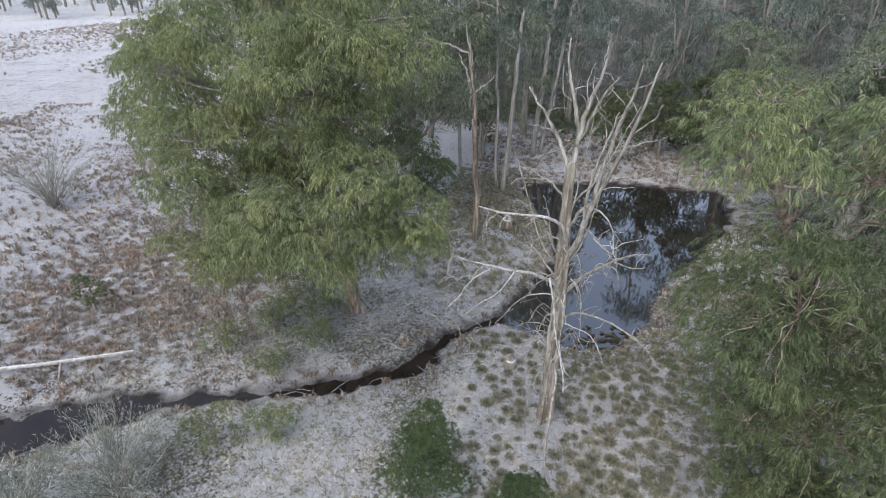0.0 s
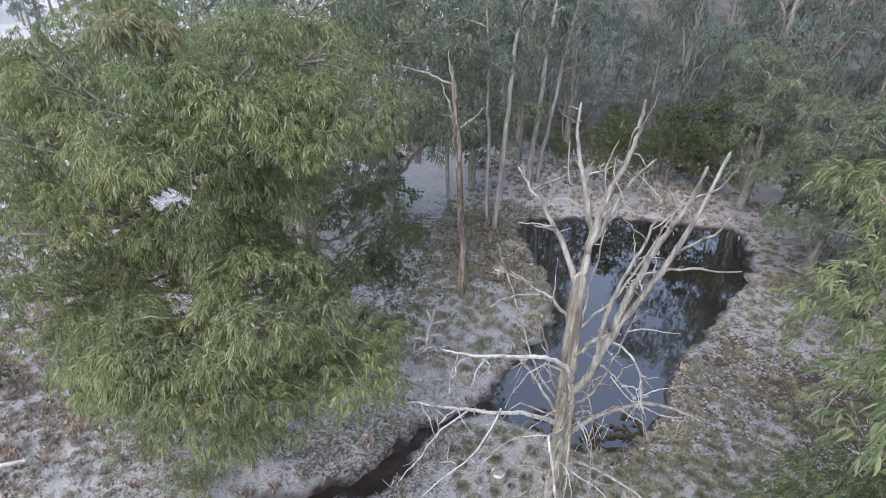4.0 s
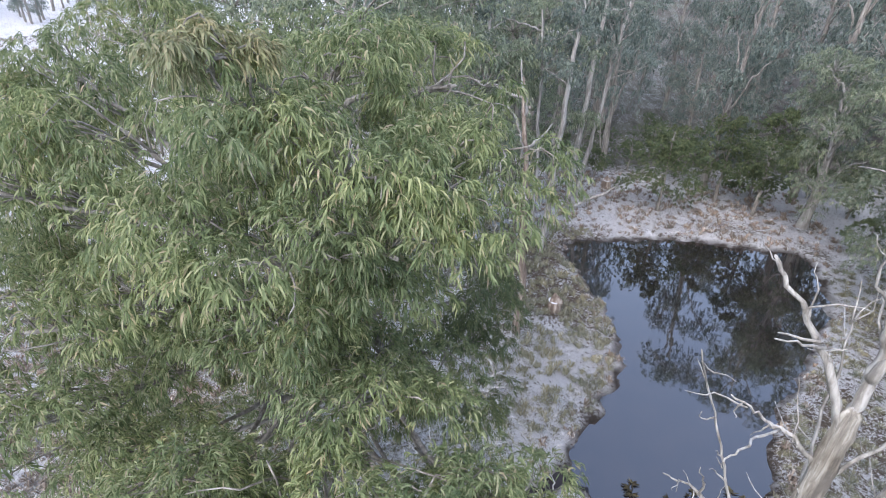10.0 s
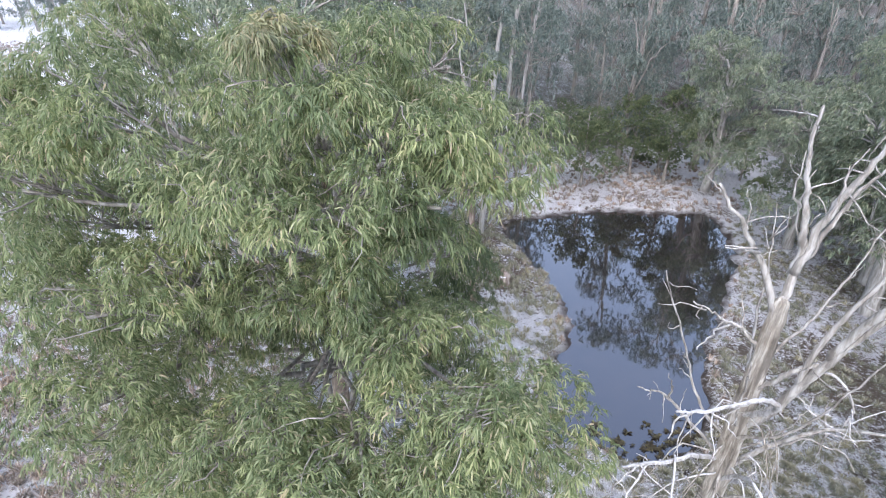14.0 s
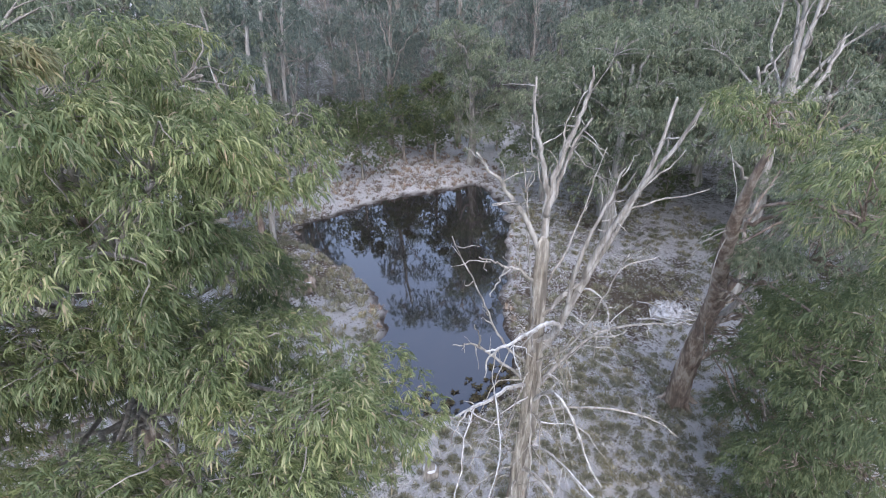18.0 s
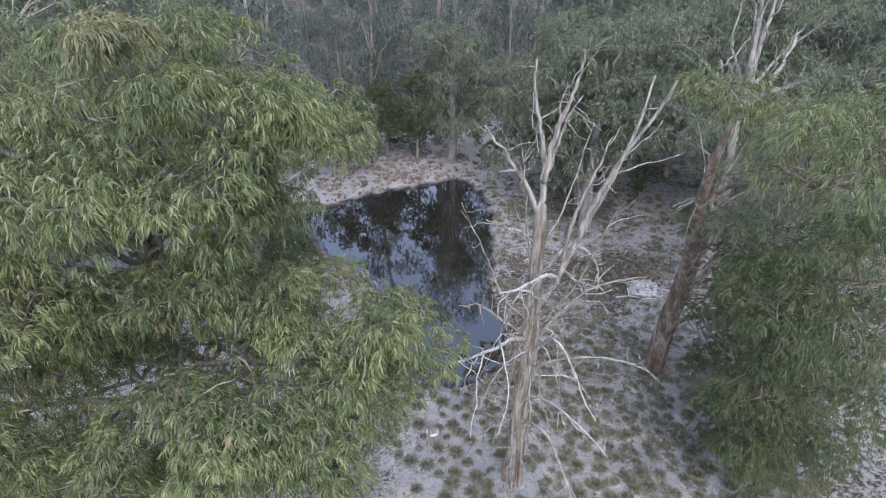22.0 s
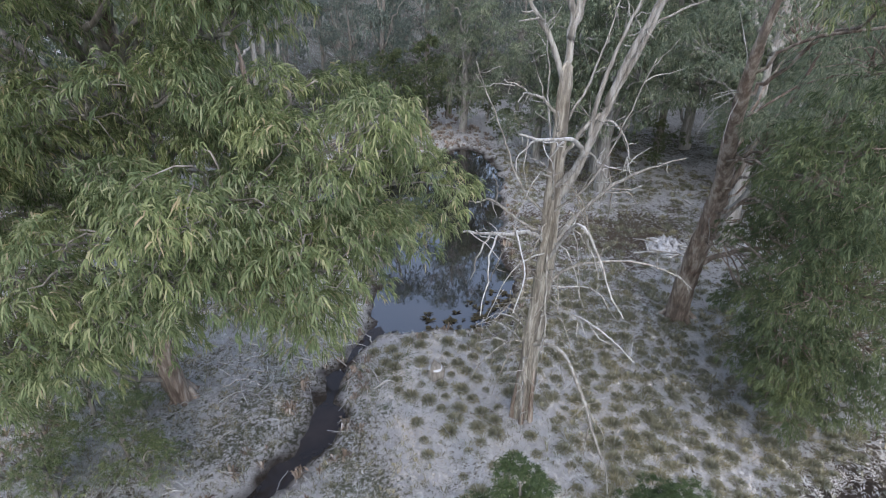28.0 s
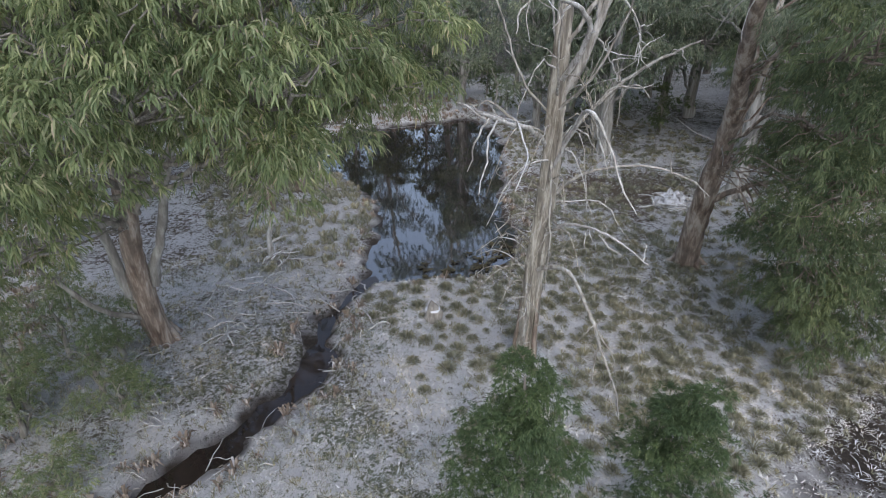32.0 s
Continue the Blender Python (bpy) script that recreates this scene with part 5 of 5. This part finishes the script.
def scatter(name, places, r, h, mat, label, g, blades=14, width=0.02, kinds=8, rounded=False):
    """Many tufts joined into one piece of ground cover."""
    shapes = [dome(g, blades, 1.0, width / r) if rounded else tuft(g, blades, 1.0, 1.0, width=width / r) for _ in range(kinds)]
    geos = []
    zs = height(places[:, 0], places[:, 1])
    for (x, y), z in zip(places, zs):
        v, q, t = shapes[int(g.integers(kinds))]
        a, s = g.uniform(0, 6.28), g.uniform(0.6, 1.3)
        c, sn = math.cos(a) * r * s, math.sin(a) * r * s
        geos.append((np.column_stack([v[:, 0] * c - v[:, 1] * sn + x, v[:, 0] * sn + v[:, 1] * c + y, v[:, 2] * h * s + z - 0.02]), q, t))
    ob = part(name, join(geos), mat, None, label, smooth=False)
    return tagged(ob, category="grass", kind="stuff")


def strewn(n, x0, x1, y0, y1, g, keep=None, dry=0.15):
    p = np.column_stack([g.uniform(x0, x1, n), g.uniform(y0, y1, n)])
    ok = water_distance(p[:, 0], p[:, 1]) > dry
    if keep is not None:
        ok &= keep(p[:, 0], p[:, 1]) > g.uniform(0, 1, n)
    return p[ok]


g = np.random.default_rng(88)
shapes = [mesh_from("tussock", *dome(g, 230, 0.24, 0.0062), smooth=False) for _ in range(6)]
for me in shapes:
    me.materials.append(DRY_GRASS)
near_spots = []
for _ in range(6000):
    x, y = g.uniform(0.6, 9.2), g.uniform(10.2, 18.6)
    if len(near_spots) < 295 and min([(x - a) ** 2 + (y - b) ** 2 for a, b in near_spots] or [9]) > 0.13 and g.uniform() < 0.25 + 0.75 * float(blob(np.array(x), np.array(y), 5.2, 14.2, 3.6, 3.4)):
        near_spots.append((x, y))
near_spots = [p for p, d in zip(near_spots, water_distance(*np.array(near_spots).T)) if d > 0.3 and math.hypot(p[0] - 3.15, p[1] - 14.65) > 0.5]
for x, y in near_spots:
    ob = new("grass_tussock", shapes[int(g.integers(6))])
    s = g.uniform(0.6, 1.25)
    ob.matrix_basis = pose(x, y, height_at(x, y) - 0.03, 0, 0, g.uniform(0, 360)) @ Matrix.Diagonal((s, s, s * g.uniform(0.8, 1.2), 1))
    tagged(ob, "rounded tussock of dry olive grass in the frost", "grass", "tussocks round the dead tree")
scatter("tussock_grass", strewn(650, 3.4, 10.4, 10.4, 19.6, g), 0.2, 0.2, DRY_GRASS, "dry olive tussocks between the larger ones", g, 70, 0.006, rounded=True)
scatter("tussock_grass", strewn(2600, 4.5, 22, 12, 34, g, lambda x, y: np.where((x < 9.5) & (y < 18.5), 0.2, 1.0)), 0.24, 0.22, DRY_GRASS, "dry olive tussocks on the pond's bank", g, 44, 0.009, rounded=True)
scatter("tussock_grass", strewn(900, -2.5, 3.4, 21, 36, g), 0.22, 0.2, DRY_GRASS, "dry tussocks along the pond's side", g, 40, 0.009)
scatter("tussock_grass", strewn(760, -2, 16, 36, 46, g), 0.28, 0.2, RED_GRASS, "brown tussocks behind the pond", g, 18)
scatter("field_grass", strewn(2200, -19, -8, 13, 25, g, lambda x, y: 0.15 + blob(x, y, -13.4, 18.2, 4.0, 4.6) * 1.4), 0.24, 0.24, RED_GRASS, "dense patch of reddish-brown tussocks by the fallen log", g, 44, 0.009, rounded=True)
scatter("field_grass", strewn(13000, -44, -6.5, 13.6, 46, g, lambda x, y: 0.2 + 1.4 * (vnoise(x * 0.22, y * 0.16, 21) - 0.3)), 0.24, 0.2, RED_GRASS, "reddish-brown tussocks in the frosted field", g, 11)
scatter("field_grass", strewn(9000, -90, -18, 40, 110, g, lambda x, y: 0.15 + 1.5 * (vnoise(x * 0.08, y * 0.06, 22) - 0.32)), 0.4, 0.26, RED_GRASS, "distant brown tussocks in the frosted field", g, 8, 0.035)
scatter("short_grass", strewn(15000, -12, 10.5, 8, 23, g, lambda x, y: np.where(x > 3.4, 0.6, 0.9)), 0.16, 0.05, FROST_GRASS, "short frosted grass and leaf litter", g, 8, 0.006)
scatter("short_grass", strewn(9000, -12, 10.5, 8, 23, g, lambda x, y: np.where(x > 0.5, 0.35, 0.95)), 0.14, 0.09, DRY_GRASS, "short dry grass between the frost", g, 9, 0.008)
scatter("short_grass", strewn(7000, 0.4, 9.6, 10, 18.4, g), 0.15, 0.035, FROST_GRASS, "white frosted straw round the dead tree", g, 8, 0.006)
scatter("bank_grass", strewn(2600, -13, 15, 9, 38, g, lambda x, y: (water_distance(x, y) < 0.7) * 1.0, 0.02), 0.2, 0.17, RED_GRASS, "brown sedge along the water's edge", g, 16)
weeds = strewn(300, 2.6, 7.4, 17.3, 21.0, g, lambda x, y: blob(x, y, 5.0, 18.8, 2.2, 1.5) * (water_distance(x, y) > -1.2), -2.0)
wz = scatter("water_weed", weeds, 0.17, 0.02, WEED, "brown weed growing in the pond's shallow end", g, 14)
vv = np.empty(len(wz.data.vertices) * 3, np.float32)
wz.data.vertices.foreach_get("co", vv)
vv = vv.reshape(-1, 3)
vv[:, 2] = np.maximum(vv[:, 2], 0.01 + 0.05 * vnoise(vv[:, 0] * 20, vv[:, 1] * 20, 31))
wz.data.vertices.foreach_set("co", vv.ravel())
litter = [tube([(0, 0, 0), (0.12, 0.03, 0.02), (0.3, 0, 0)], 0.007, 0.004, 4, steps=1, seed=k) for k in range(4)]
geos = []
for x, y in strewn(3200, -10, 9, 9, 23, g, lambda x, y: 0.25 + blob(x, y, -2.5, 17.5, 4, 4)):
    v, q, t = litter[int(g.integers(4))]
    a, s = g.uniform(0, 6.28), g.uniform(0.5, 1.8)
    geos.append((np.column_stack([(v[:, 0] * math.cos(a) - v[:, 1] * math.sin(a)) * s + x, (v[:, 0] * math.sin(a) + v[:, 1] * math.cos(a)) * s + y, v[:, 2] + height_at(x, y) + 0.015]), q, t))
tagged(part("fallen_twigs", join(geos), FROST_WOOD, None, "thin pale fallen twigs strewn on the ground"), category="twigs", kind="stuff")
